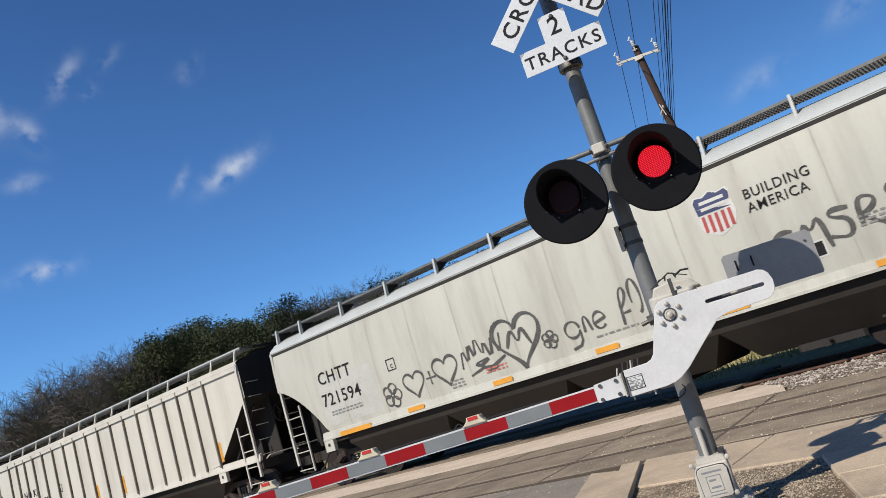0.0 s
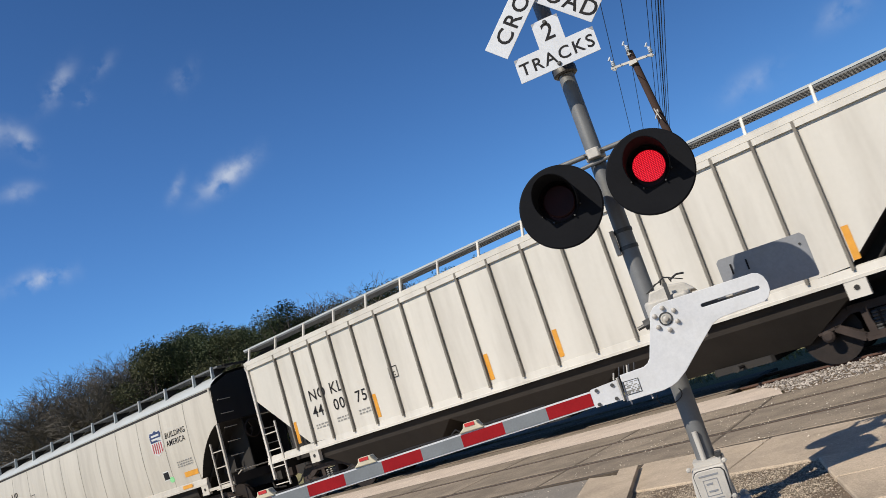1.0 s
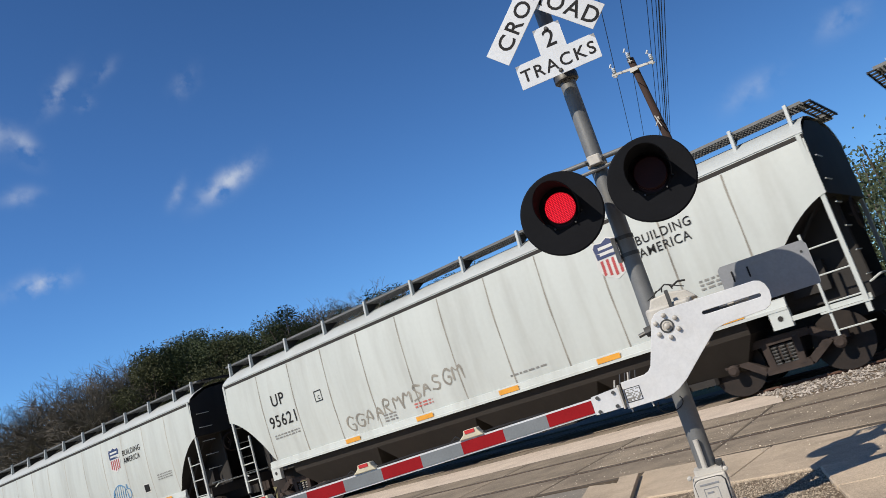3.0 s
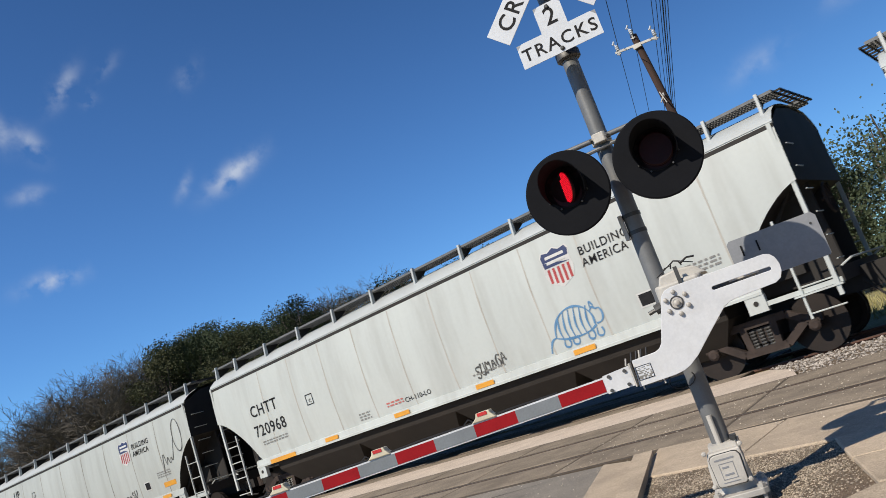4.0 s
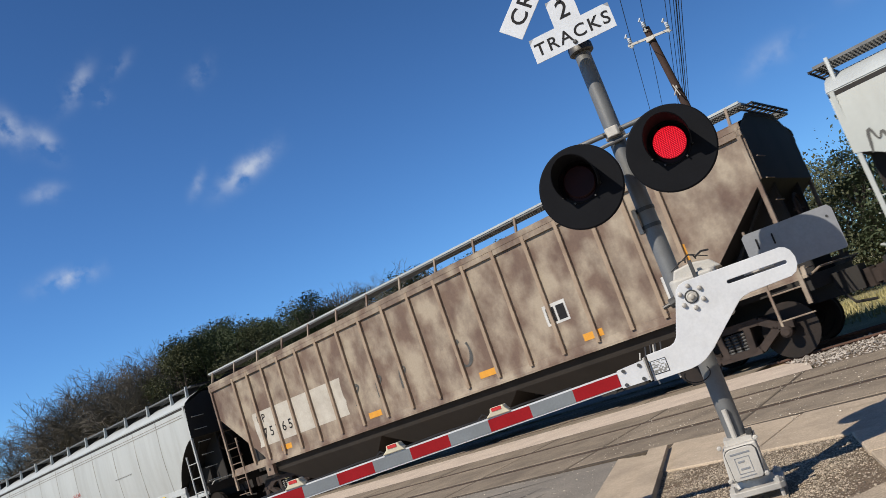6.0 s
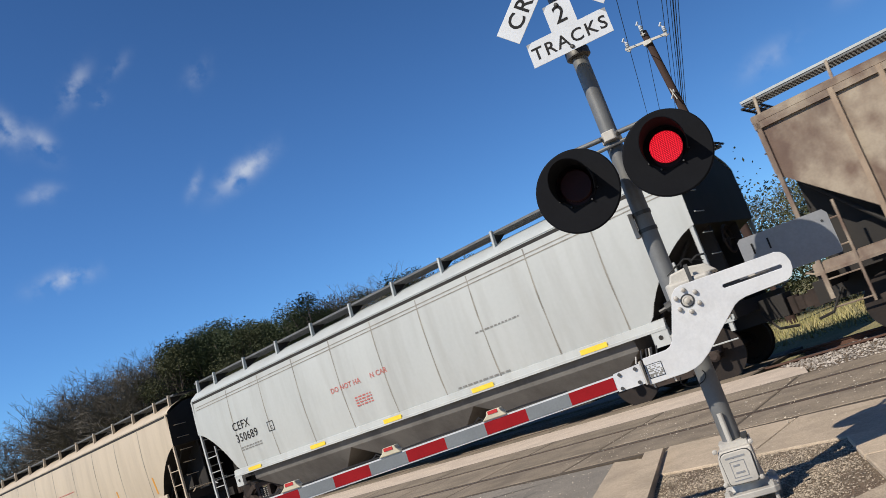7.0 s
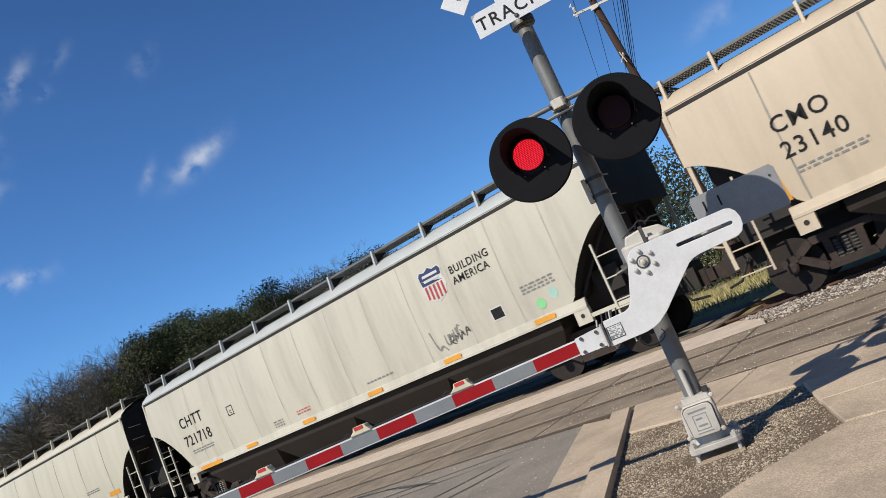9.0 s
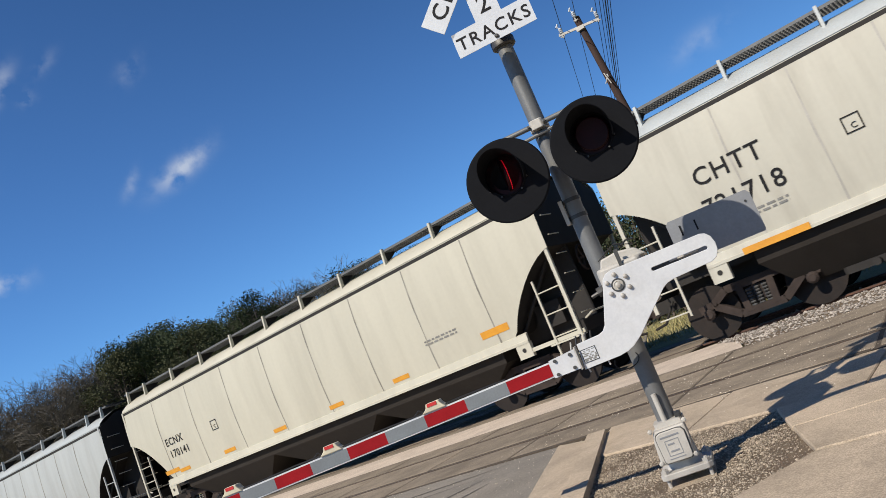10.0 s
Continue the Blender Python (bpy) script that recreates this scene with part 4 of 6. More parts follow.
def build_trees():
    rnd = random.Random(11)
    kinds = {}
    for i in range(3):
        t = thing("bare_tree", "leafless grey-brown winter tree in the wood", "tree", pose(-60 - 6 * i, 55, 0), "wood behind the tracks")
        b, tw = bare_tree(rnd, 12)
        b.ob("trunk", M_BARK, t)
        tw.ob("crown", M_TWIG, t, "bare twigs")
        kinds.setdefault("bare", []).append(t)
    for i in range(3):
        t = thing("evergreen_tree", "dense dark green evergreen tree in the wood", "tree", pose(-60 - 6 * i, 60, 0), "wood behind the tracks")
        b, lf = leafy(rnd, 12, 3.9, 780, False)
        b.ob("trunk", M_BARK, t)
        lf.ob("crown", M_LEAF if i != 1 else M_LEAF_OLIVE, t, "dark green foliage")
        kinds.setdefault("green", []).append(t)
    tall = {t.name: max(v.co.z for o in t.children for v in o.data.vertices) for ts in kinds.values() for t in ts}
    eye = Vector((2.6, -5.03, 0))
    # outline of the wood as bearing point (x at y = 45) and height there, with the kind
    line = [(-142, 20.3, "bare"), (-132, 20, "bare"), (-123, 21.6, "bare"), (-112, 21.2, "bare"), (-106, 20.6, "bare"), (-101, 20.4, "bare"), (-95, 19.6, "bare"), (-89.5, 19.4, "green"), (-86, 19.2, "bare"), (-83.5, 18.9, "green"), (-81, 18.6, "green"), (-78, 18.2, "green"),
            (-75.5, 17.4, "green"), (-72, 16.4, "green"), (-69, 15.6, "green"), (-66, 15.7, "green"), (-63, 15.6, "green"), (-60, 15.8, "green"), (-57, 14.8, "bare"), (-54, 14.2, "bare"), (-50, 13.8, "bare"), (-46, 13.2, "green"), (-40, 12.5, "bare"), (-34, 11.5, "green"), (-27, 10.5, "bare")]
    for i, (x, z, kind) in enumerate(line):
        for layer in range(3):
            p = Vector((x + rnd.uniform(-1.5, 1.5) + (0, 2.5, -2.0)[layer], 45, 0))
            dist = rnd.uniform(70, 82) + 7 * layer
            k = dist / (p - eye).length
            q = eye + (p - eye) * k
            h = (1.29 + (z - 1.29) * k) * (1.0, .93, .86)[layer] * (1.06 if x < -92 else 1.05)
            kd = kind if layer == 0 else ("bare" if x < -92 else rnd.choice(["green", "green", "green", "bare"]))
            src = kinds[kd][(i + layer) % 3]
            s = h / tall[src.name]
            m = pose(q.x, q.y, -.05, 0, 0, rnd.uniform(0, 360))
            t = copy_thing(src, m)
            t.scale = (s * 1.05, s * 1.05, s)
    # dense scrub behind the train
    scrub = []
    for i in range(2):
        t = thing("shrub", "dense dark green and brown scrub beyond the tracks", "shrub", pose(-34 - 5 * i, 30, -.05), "scrub behind the tracks")
        b, lf = Build(), Build()
        for k in range(7):
            b.tube((rnd.uniform(-.8, .8), rnd.uniform(-.8, .8), -.05), (rnd.uniform(-1.6, 1.6), rnd.uniform(-1.2, 1.2), rnd.uniform(2.5, 4.6)), .06, 5, .02)
        for _ in range(30):
            cc = Vector((rnd.uniform(-2.2, 2.2), rnd.uniform(-1.6, 1.6), rnd.uniform(.3, 4.3)))
            for _ in range(330):
                p = cc + Vector((rnd.gauss(0, .5), rnd.gauss(0, .5), rnd.gauss(0, .45)))
                u = Vector((rnd.uniform(-1, 1), rnd.uniform(-1, 1), rnd.uniform(-1, 1))).normalized()
                w = u.orthogonal().normalized()
                q = rnd.uniform(.035, .085)
                lf.add([p - u * q, p + w * q * .5, p + u * q, p - w * q * .5], [(0, 1, 2, 3)])
        b.ob("stem", M_BARK, t)
        lf.ob("foliage", M_LEAF if i else M_LEAF_OLIVE, t, "small dense leaves")
        scrub.append(t)
    for i in range(17):
        t = copy_thing(scrub[i % 2], pose(-28 + 2.7 * i + rnd.uniform(-.5, .5), 26 + rnd.uniform(-1, 1.5), -.05, 0, 0, rnd.uniform(0, 360)))
        k = rnd.uniform(.8, 1.25)
        t.scale = (k, k, k)
    # lower trees behind the train
    for x, y, h, kd in ((-5.5, 27, 6.5, "green"), (-1.5, 28, 5.6, "green"), (2.5, 29, 6.2, "green"), (-10, 30, 7.5, "bare"), (-14, 29, 7, "green"), (7, 31, 7, "green"), (-20, 33, 8, "bare"), (-27, 34, 9, "green"), (12, 33, 7.5, "bare"), (-7, 33, 8, "bare")):
        t = copy_thing(kinds[kd][int(abs(x)) % 3], pose(x, y, -.05, 0, 0, rnd.uniform(0, 360)))
        h *= .82
        t.scale = (h / 12.3 * 1.3, h / 12.3 * 1.3, h / 12.3)
    for ts in kinds.values():
        for k, t in enumerate(ts):
            t.matrix_world = pose(-40 - 9 * k, 66 + (8 if t.name.startswith("bare") else 0), -.05)
    # straw grass on the bank behind the far rail
    b = Build()
    for _ in range(9000):
        x, y = rnd.uniform(-16, 14), rnd.uniform(13.0, 22)
        a, hh = rnd.uniform(0, 6.28), rnd.uniform(.04, .18)
        dx, dy = .02 * math.cos(a), .02 * math.sin(a)
        lx, ly = rnd.uniform(-.12, .12), rnd.uniform(-.12, .12)
        b.add([(x - dx, y - dy, -.06), (x + dx, y + dy, -.06), (x + lx, y + ly, hh)], [(0, 1, 2)])
    tagged(b.ob("grass", M_GRASS), "dry straw-coloured grass beyond the tracks", "grass", "", "stuff")


# ---- hopper cars ----
def side_y(z, ribbed):
    """Half width of a car body at a height."""
    if ribbed:
        return 1.52
    k = (z - 2.75) / 1.37
    return 1.585 - .085 * k * k


EAVE, SILL = 3.74, 1.36


def low_edge(d, ribbed):
    """Lower edge of the side sheet, d metres from the car's end."""
    d = max(d, 0)
    if ribbed:
        return SILL if d > 1.75 else SILL + .05 + 1.55 * (1 - d / 1.75)
    return SILL if d > 1.42 else SILL + 1.36 * max(0, 1 - (d / 1.42) ** 1.5) ** .8


def hopper_car(name, L, ribbed, paint, roof_paint, label, eave=EAVE, seams=(1.45, 1.335, 11), seam_paint=None, bays=4, bay_paint=None):
    c = thing(name, label, "freight car", None, "cars of the freight train")
    h = L / 2
    stations = sorted({round(s * v, 3) for s in (-1, 1) for v in [h - 1.75 * (i / 14) for i in range(15)] + [h - 1.75 - (h - 1.75) * i / 6 for i in range(7)]})
    n = 10
    for sgn in (-1, 1):
        rows = []
        for x in stations:
            lo = low_edge(h - abs(x), ribbed)
            rows.append([(x, sgn * side_y(lo + (eave - lo) * i / n, ribbed), lo + (eave - lo) * i / n) for i in range(n + 1)])
        Build().grid(rows, sgn < 0).ob("side_sheet", paint, c, "", True)
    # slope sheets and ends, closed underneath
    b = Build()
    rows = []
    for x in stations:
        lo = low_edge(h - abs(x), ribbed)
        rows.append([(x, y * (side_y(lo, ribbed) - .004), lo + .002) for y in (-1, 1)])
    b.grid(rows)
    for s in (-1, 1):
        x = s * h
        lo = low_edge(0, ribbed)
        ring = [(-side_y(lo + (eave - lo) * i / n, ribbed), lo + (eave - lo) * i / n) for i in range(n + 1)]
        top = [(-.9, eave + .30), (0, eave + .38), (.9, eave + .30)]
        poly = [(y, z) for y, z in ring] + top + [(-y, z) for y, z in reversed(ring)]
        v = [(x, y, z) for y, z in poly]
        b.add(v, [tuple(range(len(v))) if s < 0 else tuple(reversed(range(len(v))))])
    b.ob("end_sheet", M_END, c, "end and slope sheets, darkened with grime and shade")
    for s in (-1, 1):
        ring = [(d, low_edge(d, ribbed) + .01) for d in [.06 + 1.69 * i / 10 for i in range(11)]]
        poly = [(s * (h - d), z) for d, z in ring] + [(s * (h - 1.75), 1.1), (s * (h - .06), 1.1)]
        Build().prism(poly if s < 0 else poly[::-1], -.72, -.70, "y").ob("end_web", M_GRIME_SHADE, c)
        Build().prism(poly if s < 0 else poly[::-1], .70, .72, "y").ob("end_web", M_GRIME_SHADE, c)
    # roof with an eave lip
    prof = [(-1.50, eave - .02), (-1.525, eave + .02), (-1.49, eave + .08), (-1.30, eave + .22), (-.95, eave + .36), (-.5, eave + .42), (0, eave + .43)]
    if ribbed:
        prof = [(-1.53, eave - .05), (-1.56, eave - .04), (-1.56, eave + .05), (-1.45, eave + .10), (-.9, eave + .2), (-.4, eave + .27), (0, eave + .29)]
    prof = prof + [(-y, z) for y, z in reversed(prof[:-1])]
    Build().grid([[(x, y, z) for y, z in prof] for x in (-h - .01, -h / 2, 0, h / 2, h + .01)]).ob("roof", roof_paint, c, "pale sheet roof", True)
    if not ribbed:
        for s in (-1, 1):
            yy = s * (side_y(eave - .05, ribbed) + .004)
            Build().box(-h, h, min(yy, yy - s * .02), max(yy, yy - s * .02), eave - .085, eave - .012).ob("eave_seam", M_GRIME_SHADE, c)
    # running boards on brackets
    zb = eave + .56 if not ribbed else eave + .40
    y0, y1 = (.62, 1.20) if not ribbed else (.92, 1.36)
    for s in (-1, 1):
        b = Build()
        for k in range(5):
            y = s * (y0 + (y1 - y0) * k / 4)
            b.box(-h - .1, h + .1, y - .008, y + .008, zb - .05, zb)
        x = -h - .1
        while x < h + .1:
            b.add([(x, s * y0, zb - .045), (x + .03, s * y0, zb - .045), (x + .03, s * y1, zb - .045), (x, s * y1, zb - .045),
                   (x, s * y0, zb - .003), (x + .03, s * y0, zb - .003), (x + .03, s * y1, zb - .003), (x, s * y1, zb - .003)],
                  [(0, 1, 2, 3), (7, 6, 5, 4), (0, 4, 5, 1), (2, 6, 7, 3), (1, 5, 6, 2), (3, 7, 4, 0)])
            x += .06
        b.ob("running_board", M_GRATE, c, "dark steel grating walkway")["kind"] = "stuff"
        if ribbed:
            Build().box(-h - .1, h + .1, s * y1 - .02, s * y1 + .02, zb - .012, zb + .03).ob("board_edge", M_ROOF, c)
        if ribbed:
            k = int(L / 1.18)
            stands = [-h + .14 + (L - .28) * i / k for i in range(k + 1)]
        else:
            k = round((L - 2.2) / 1.53)
            stands = [-h + .14, h - .14] + [-h + 1.1 + (L - 2.2) * i / k for i in range(k + 1)]
        for x in stands:
            if ribbed:
                Build().bar((x, s * 1.5, eave), (x, s * y1, zb), .045, .045).ob("board_bracket", roof_paint, c)
            else:
                Build().prism([(s * 1.32, eave + .17), (s * 1.27, zb + .03), (s * 1.20, zb + .03), (s * 1.21, eave + .24)][::s], x - .026, x + .026, "x").ob("board_bracket", roof_paint, c)
                Build().prism([(s * 1.20, eave + .25), (s * 1.20, zb - .05), (s * .7, zb - .05), (s * .95, eave + .36)][::s], x - .05, x - .04, "x").ob("bracket_web", M_GRIME_SHADE, c)
    # end platform of the running board
    for s in (-1, 1):
        a0, a1 = sorted((s * (h - .05), s * (h + .22)))
        b = Build()
        for k in range(9):
            b.box(a0, a1, -1.0 + .25 * k - .012, -1.0 + .25 * k + .012, zb - .03, zb)
        for x in (a0, a1 - .03, (a0 + a1) / 2):
            b.box(x, x + .03, -1.05, 1.05, zb - .04, zb - .005)
        b.ob("end_walkway", M_GRIME_SHADE, c, "steel end walkway")["kind"] = "stuff"
    # sills
    cut = 0 if ribbed else 1.25
    for s in (-1, 1):
        if not ribbed:
            Build().box(h - 1.3, h + .02, s * 1.5 - .03, s * 1.5 + .03, .99, 1.07).box(h - .75, h + .02, s * 1.5 - .09, s * 1.5 + .03, .955, .985).ob("end_step", paint, c, "narrow end beam with a step")
        b = Build().prism([(s * 1.47, 1.20), (s * 1.56, 1.20), (s * 1.56, 1.25), (s * 1.545, 1.26), (s * 1.53, 1.38), (s * 1.47, 1.40)][::s], -h - .05 + cut, h + .05 - cut, "x")
        b.ob("side_sill", paint, c, "riveted side sill")
    Build().box(-h - .5, h + .5, -.28, .28, .72, 1.12).ob("centre_sill", M_GRIME_SHADE, c)
    # posts or seams
    if ribbed:
        steps = [0, .70, .70, .75, .80, .85, .85, .85, .85, .87, .87, .87, .85, .82, .80, .75, .70, .70]
        fit_in = (L - 2.98) / sum(steps)
        places = [-h + 1.25 + fit_in * v for v in itertools.accumulate(steps)]
        # cream car: narrow dark posts stand in for the shadows beside the ribs
        post = M_POST_SHADE if paint is RIBW else BROWN_POST
        for s in (-1, 1):
            for x in places:
                w = .024 if paint is RIBW else .040
                Build().box(x - w, x + w, min(s * 1.515, s * 1.585), max(s * 1.515, s * 1.585), SILL - .02, eave - .05).ob("side_post", post, c)
            Build().box(-h, h, min(s * 1.515, s * 1.575), max(s * 1.515, s * 1.575), eave - .16, eave - .05).ob("top_chord", paint, c)
    else:
        for i in range(seams[2]):
            x = -h + seams[0] + seams[1] * i
            lo = low_edge(h - abs(x), ribbed) + .02
            rows = [[(x + e, -side_y(z, ribbed) - .003, z) for e in (-.016 - .008 * math.sin(z * 5 + i), .016)] for z in [lo + (eave - .1 - lo) * j / 8 for j in range(9)]]
            Build().grid(rows, True).ob("panel_seam", seam_paint or M_TAR_SEAM, c)
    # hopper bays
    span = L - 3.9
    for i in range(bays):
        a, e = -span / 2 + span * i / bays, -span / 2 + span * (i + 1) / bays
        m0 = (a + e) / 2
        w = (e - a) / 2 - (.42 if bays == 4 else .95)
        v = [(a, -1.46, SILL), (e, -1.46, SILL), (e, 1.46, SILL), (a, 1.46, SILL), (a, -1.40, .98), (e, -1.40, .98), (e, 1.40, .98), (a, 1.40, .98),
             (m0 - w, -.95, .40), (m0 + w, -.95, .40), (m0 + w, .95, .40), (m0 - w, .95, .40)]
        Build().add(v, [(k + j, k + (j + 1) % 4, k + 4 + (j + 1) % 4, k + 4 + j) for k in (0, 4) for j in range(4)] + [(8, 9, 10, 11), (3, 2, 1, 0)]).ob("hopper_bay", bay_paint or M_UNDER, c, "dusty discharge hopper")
        g = Build().box(m0 - .55, m0 + .55, -1.0, 1.0, .30, .42, .05)
        g.tube((m0, -1.35, .37), (m0, 1.35, .37), .03, 8).lathe([(.06, 0), (.06, .03)], (m0, -1.35, .37), (0, -1, 0), 10)
        g.ob("outlet_gate", M_GRIME_SHADE, c)
    # ladders, posts, end gear at each corner
    for sx in (-1, 1):
        for sy in (-1, 1):
            x0, x1, y = sx * (h - .03), sx * (h - .62), sy * 1.545
            Build().box(min(x0, x0 - sx * .07), max(x0, x0 - sx * .07), y - .03, y + .03, .80, eave).ob("corner_post", paint, c, "steel corner post")
            b = Build().box(x1 - .02, x1 + .02, y - .02, y + .02, .58, 2.25)
            ladder = b.ob("ladder", paint, c, "steel ladder")
            for k in range(4):
                Build().tube((x0 - sx * .02, y, .66 + .44 * k), (x1, y, .66 + .44 * k), .014, 6).ob("rung", paint, ladder)
            xp = h - (1.785 if ribbed else 1.36)
            Build().box(min(sx * (xp + .165), sx * (xp - .165)), max(sx * (xp + .165), sx * (xp - .165)), sy * 1.50 - .05, sy * 1.50 + .05, .92, 1.215).lathe([(.05, .0), (.05, .004)], (sx * xp, sy * 1.55, 1.08), (0, sy, 0), 14).ob("jacking_pad", paint, c)
            Build().lathe([(.045, .0), (.045, .003)], (sx * xp, sy * 1.5545, 1.08), (0, sy, 0), 14).ob("pad_hole", M_GRIME_SHADE, c)
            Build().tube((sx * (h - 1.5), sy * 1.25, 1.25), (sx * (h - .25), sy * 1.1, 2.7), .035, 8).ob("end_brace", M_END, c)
        if sx > 0:
            wheel = Build().lathe([(.25, 0), (.28, .015), (.28, .03), (.25, .045)], (h + .10, -.55, 2.35), (1, 0, 0), 20, True)
            for k in range(3):
                a = radians(120 * k)
                wheel.bar((h + .12, -.55, 2.35), (h + .12, -.55 + .26 * math.cos(a), 2.35 + .26 * math.sin(a)), .03, .02)
            wheel.tube((h, -.55, 2.35), (h + .13, -.55, 2.35), .03, 8).ob("brake_wheel", M_TRUCK, c, "hand brake wheel")
        for k in range(6):
            Build().tube((sx * (h + .05), -1.42, 1.35 + .40 * k), (sx * (h + .05), -1.0, 1.35 + .40 * k), .012, 5).ob("grab_iron", paint, c)
        Build().path([(sx * (h + .04), -1.35, 1.22), (sx * (h + .22), -1.35, 1.30), (sx * (h + .22), 1.35, 1.30), (sx * (h + .04), 1.35, 1.22)], .018, 6).ob("handrail", paint, c)
        Build().box(min(sx * (h - .08), sx * (h + .05)), max(sx * (h - .08), sx * (h + .05)), -1.5, 1.5, .98, 1.22).ob("end_sill", M_GRIME_SHADE, c)
        Build().box(min(sx * (h + .05), sx * (h + .78)), max(sx * (h + .05), sx * (h + .78)), -.11, .11, .74, .98).tube((sx * (h + .55), -.0, .70), (sx * (h + .55), 0, 1.02), .15, 10).ob("coupler", M_TRUCK, c, "rusty knuckle coupler")
        b = Build().path([(sx * (h - .1), -.7, 3.3), (sx * (h - .04), -.7, 1.2)], .03, 6)
        b.box(min(sx * (h - 1.2), sx * (h - .6)), max(sx * (h - 1.2), sx * (h - .6)), -.9, -.4, 1.3, 1.8)
        b.path([(sx * (h + .05), -.35, .9), (sx * (h + .3), -.45, .55), (sx * (h + .6), -.3, .5)], .025, 6)
        b.ob("brake_gear", M_GRIME_SHADE, c, "brake rods and hoses")
    # trucks
    for sx in (-1, 1):
        truck(c, sx * (h - 1.65))
    return c


WHEELS = []


def truck(car, x):
    t = Build().bar((x, -1.0, .55), (x, 1.0, .55), .34, .26).ob("truck", M_TRUCK, car, "rusty two-axle freight truck")
    for s in (-1, 1):
        y = s * 1.0
        # arch-shaped side frame: top chord, bottom chord and pillars round two openings
        b = Build()
        chords = [((-1.05, .56), (-.78, .60)), ((-.78, .60), (-.50, .77)), ((-.50, .77), (.50, .77)), ((.50, .77), (.78, .60)), ((.78, .60), (1.05, .56)),
                  ((-.76, .56), (-.38, .29)), ((-.38, .29), (.38, .29)), ((.38, .29), (.76, .56)), ((-.27, .77), (-.24, .29)), ((.27, .77), (.24, .29))]
        for (a0, z0), (a1, z1) in chords:
            b.bar((x + a0, y, z0), (x + a1, y, z1), .12, .13)
        b.ob("side_frame", M_TRUCK, t, "cast side frame")
        b = Build()
        for k in (-.14, 0, .14):
            for j in range(6):
                b.lathe([(.055, .34 + .055 * j), (.065, .362 + .055 * j), (.055, .384 + .055 * j)], (x + k, y, 0), (0, 0, 1), 8)
        b.ob("spring", M_STEEL, t)
        for a in (-.90, .90):
            Build().lathe([(.10, 0), (.10, .06), (.06, .09)], (x + a, y + s * .05, .46), (0, s, 0), 12).ob("axle_cap", M_TRUCK, t)
    for a in (-.90, .90):
        b = Build().tube((0, -.95, 0), (0, .95, 0), .08, 10)
        for s in (-1, 1):
            b.lathe([(.08, -.05 * s), (.16, -.06 * s), (.17, -.02 * s), (.36, -.01 * s), (.37, -.05 * s), (.455, -.05 * s), (.455, .045 * s), (.485, .075 * s), (.485, .09 * s), (.08, .09 * s)], (0, s * -.75, 0), (0, -1, 0), 30)
        w = b.ob("wheelset", M_WHEEL, t, "steel wheels on an axle", True)
        w.matrix_basis = pose(x + a, 0, .46)
        WHEELS.append((car, w))


def on_side(car, x, z, ribbed):
    y = -side_y(z, ribbed) - .008
    dz = .1
    lean = math.degrees(math.atan2(side_y(z + dz, ribbed) - side_y(z - dz, ribbed), 2 * dz))
    return pose(x, y, z, 90 + lean, 0, 0)


def letter(car, body, x, z, cap, ribbed=False, material=None, width=1.0, spacing=1.1, bold=.003):
    return text_part(body, cap / .7, on_side(car, x, z + cap * .35, ribbed) @ pose(0, -cap * .35, 0), material or M_LETTER, car, "lettering", spacing, bold * cap / .3, width, .001)


def bars(car, x, z, w, rows, ribbed=False, h=.034, material=None, seed=0):
    """Lines of unreadable small print."""
    rnd = random.Random(seed + int(x * 10))
    b = Build()
    for r in range(rows):
        a = 0
        while a < w:
            q = rnd.uniform(.05, .14)
            b.box(a, min(a + q, w), -r * h * 2.0, -r * h * 2.0 + h, 0, .001)
            a += q + .04
    o = b.ob("print_bars", material or M_PRINT, car)
    o["kind"] = "stuff"
    o.matrix_basis = on_side(car, x, z, ribbed)


def sheet(car, name, ring, x, z, material, ribbed=False, lift=0.0, label=""):
    """A painted or stuck-on patch that follows the side of the car."""
    n = len(ring)
    v = [(x + a, -(max(side_y(z + b, ribbed), 1.562) if z < 1.40 else side_y(z + b, ribbed)) - .004 - lift - t, z + b) for t in (0, .0015) for a, b in ring]
    f = [tuple(reversed(range(n))), tuple(range(n, 2 * n))] + [(i, (i + 1) % n, n + (i + 1) % n, n + i) for i in range(n)]
    return Build().add(v, f).ob(name, material, car, label)


def patch(car, name, x, z, w, hh, material, ribbed=False, lift=0.0, label=""):
    """A large painted rectangle in strips that follow the side, its edge slightly ragged."""
    rnd = random.Random(int(x * 10))
    rows = [[(x + a + rnd.uniform(-.03, .03), -side_y(z + hh * j / 8, ribbed) - .003 - lift, z + hh * j / 8) for a in (0, w)] for j in range(9)]
    return Build().grid(rows).ob(name, material, car, label)


M_BLUE = mat("badge_blue", (.028, .042, .12), None, 4, .5, 0, 0, 40)
M_BADGE_RED = mat("badge_red", (.42, .06, .06), None, 4, .5, 0, 0, 40)
M_BADGE_WHITE = mat("badge_white", (.60, .60, .59), None, 4, .5, 0, 0, 40)
M_REDPRINT = mat("red_print", (.55, .16, .14), None, 4, .6, 0, 0, 40)
M_SPRAY = mat("spray_black", (.045, .045, .045), (.10, .10, .095), 9, .6, 0, 0, 40)
M_TURQ = mat("spray_turquoise", (.27, .52, .46), (.46, .55, .51), 4, .6, 0, 0, 40, spread=.3)
M_PURPLE = mat("spray_purple", (.25, .16, .38), (.50, .47, .60), 5, .6, 0, 0, 40, spread=.22)
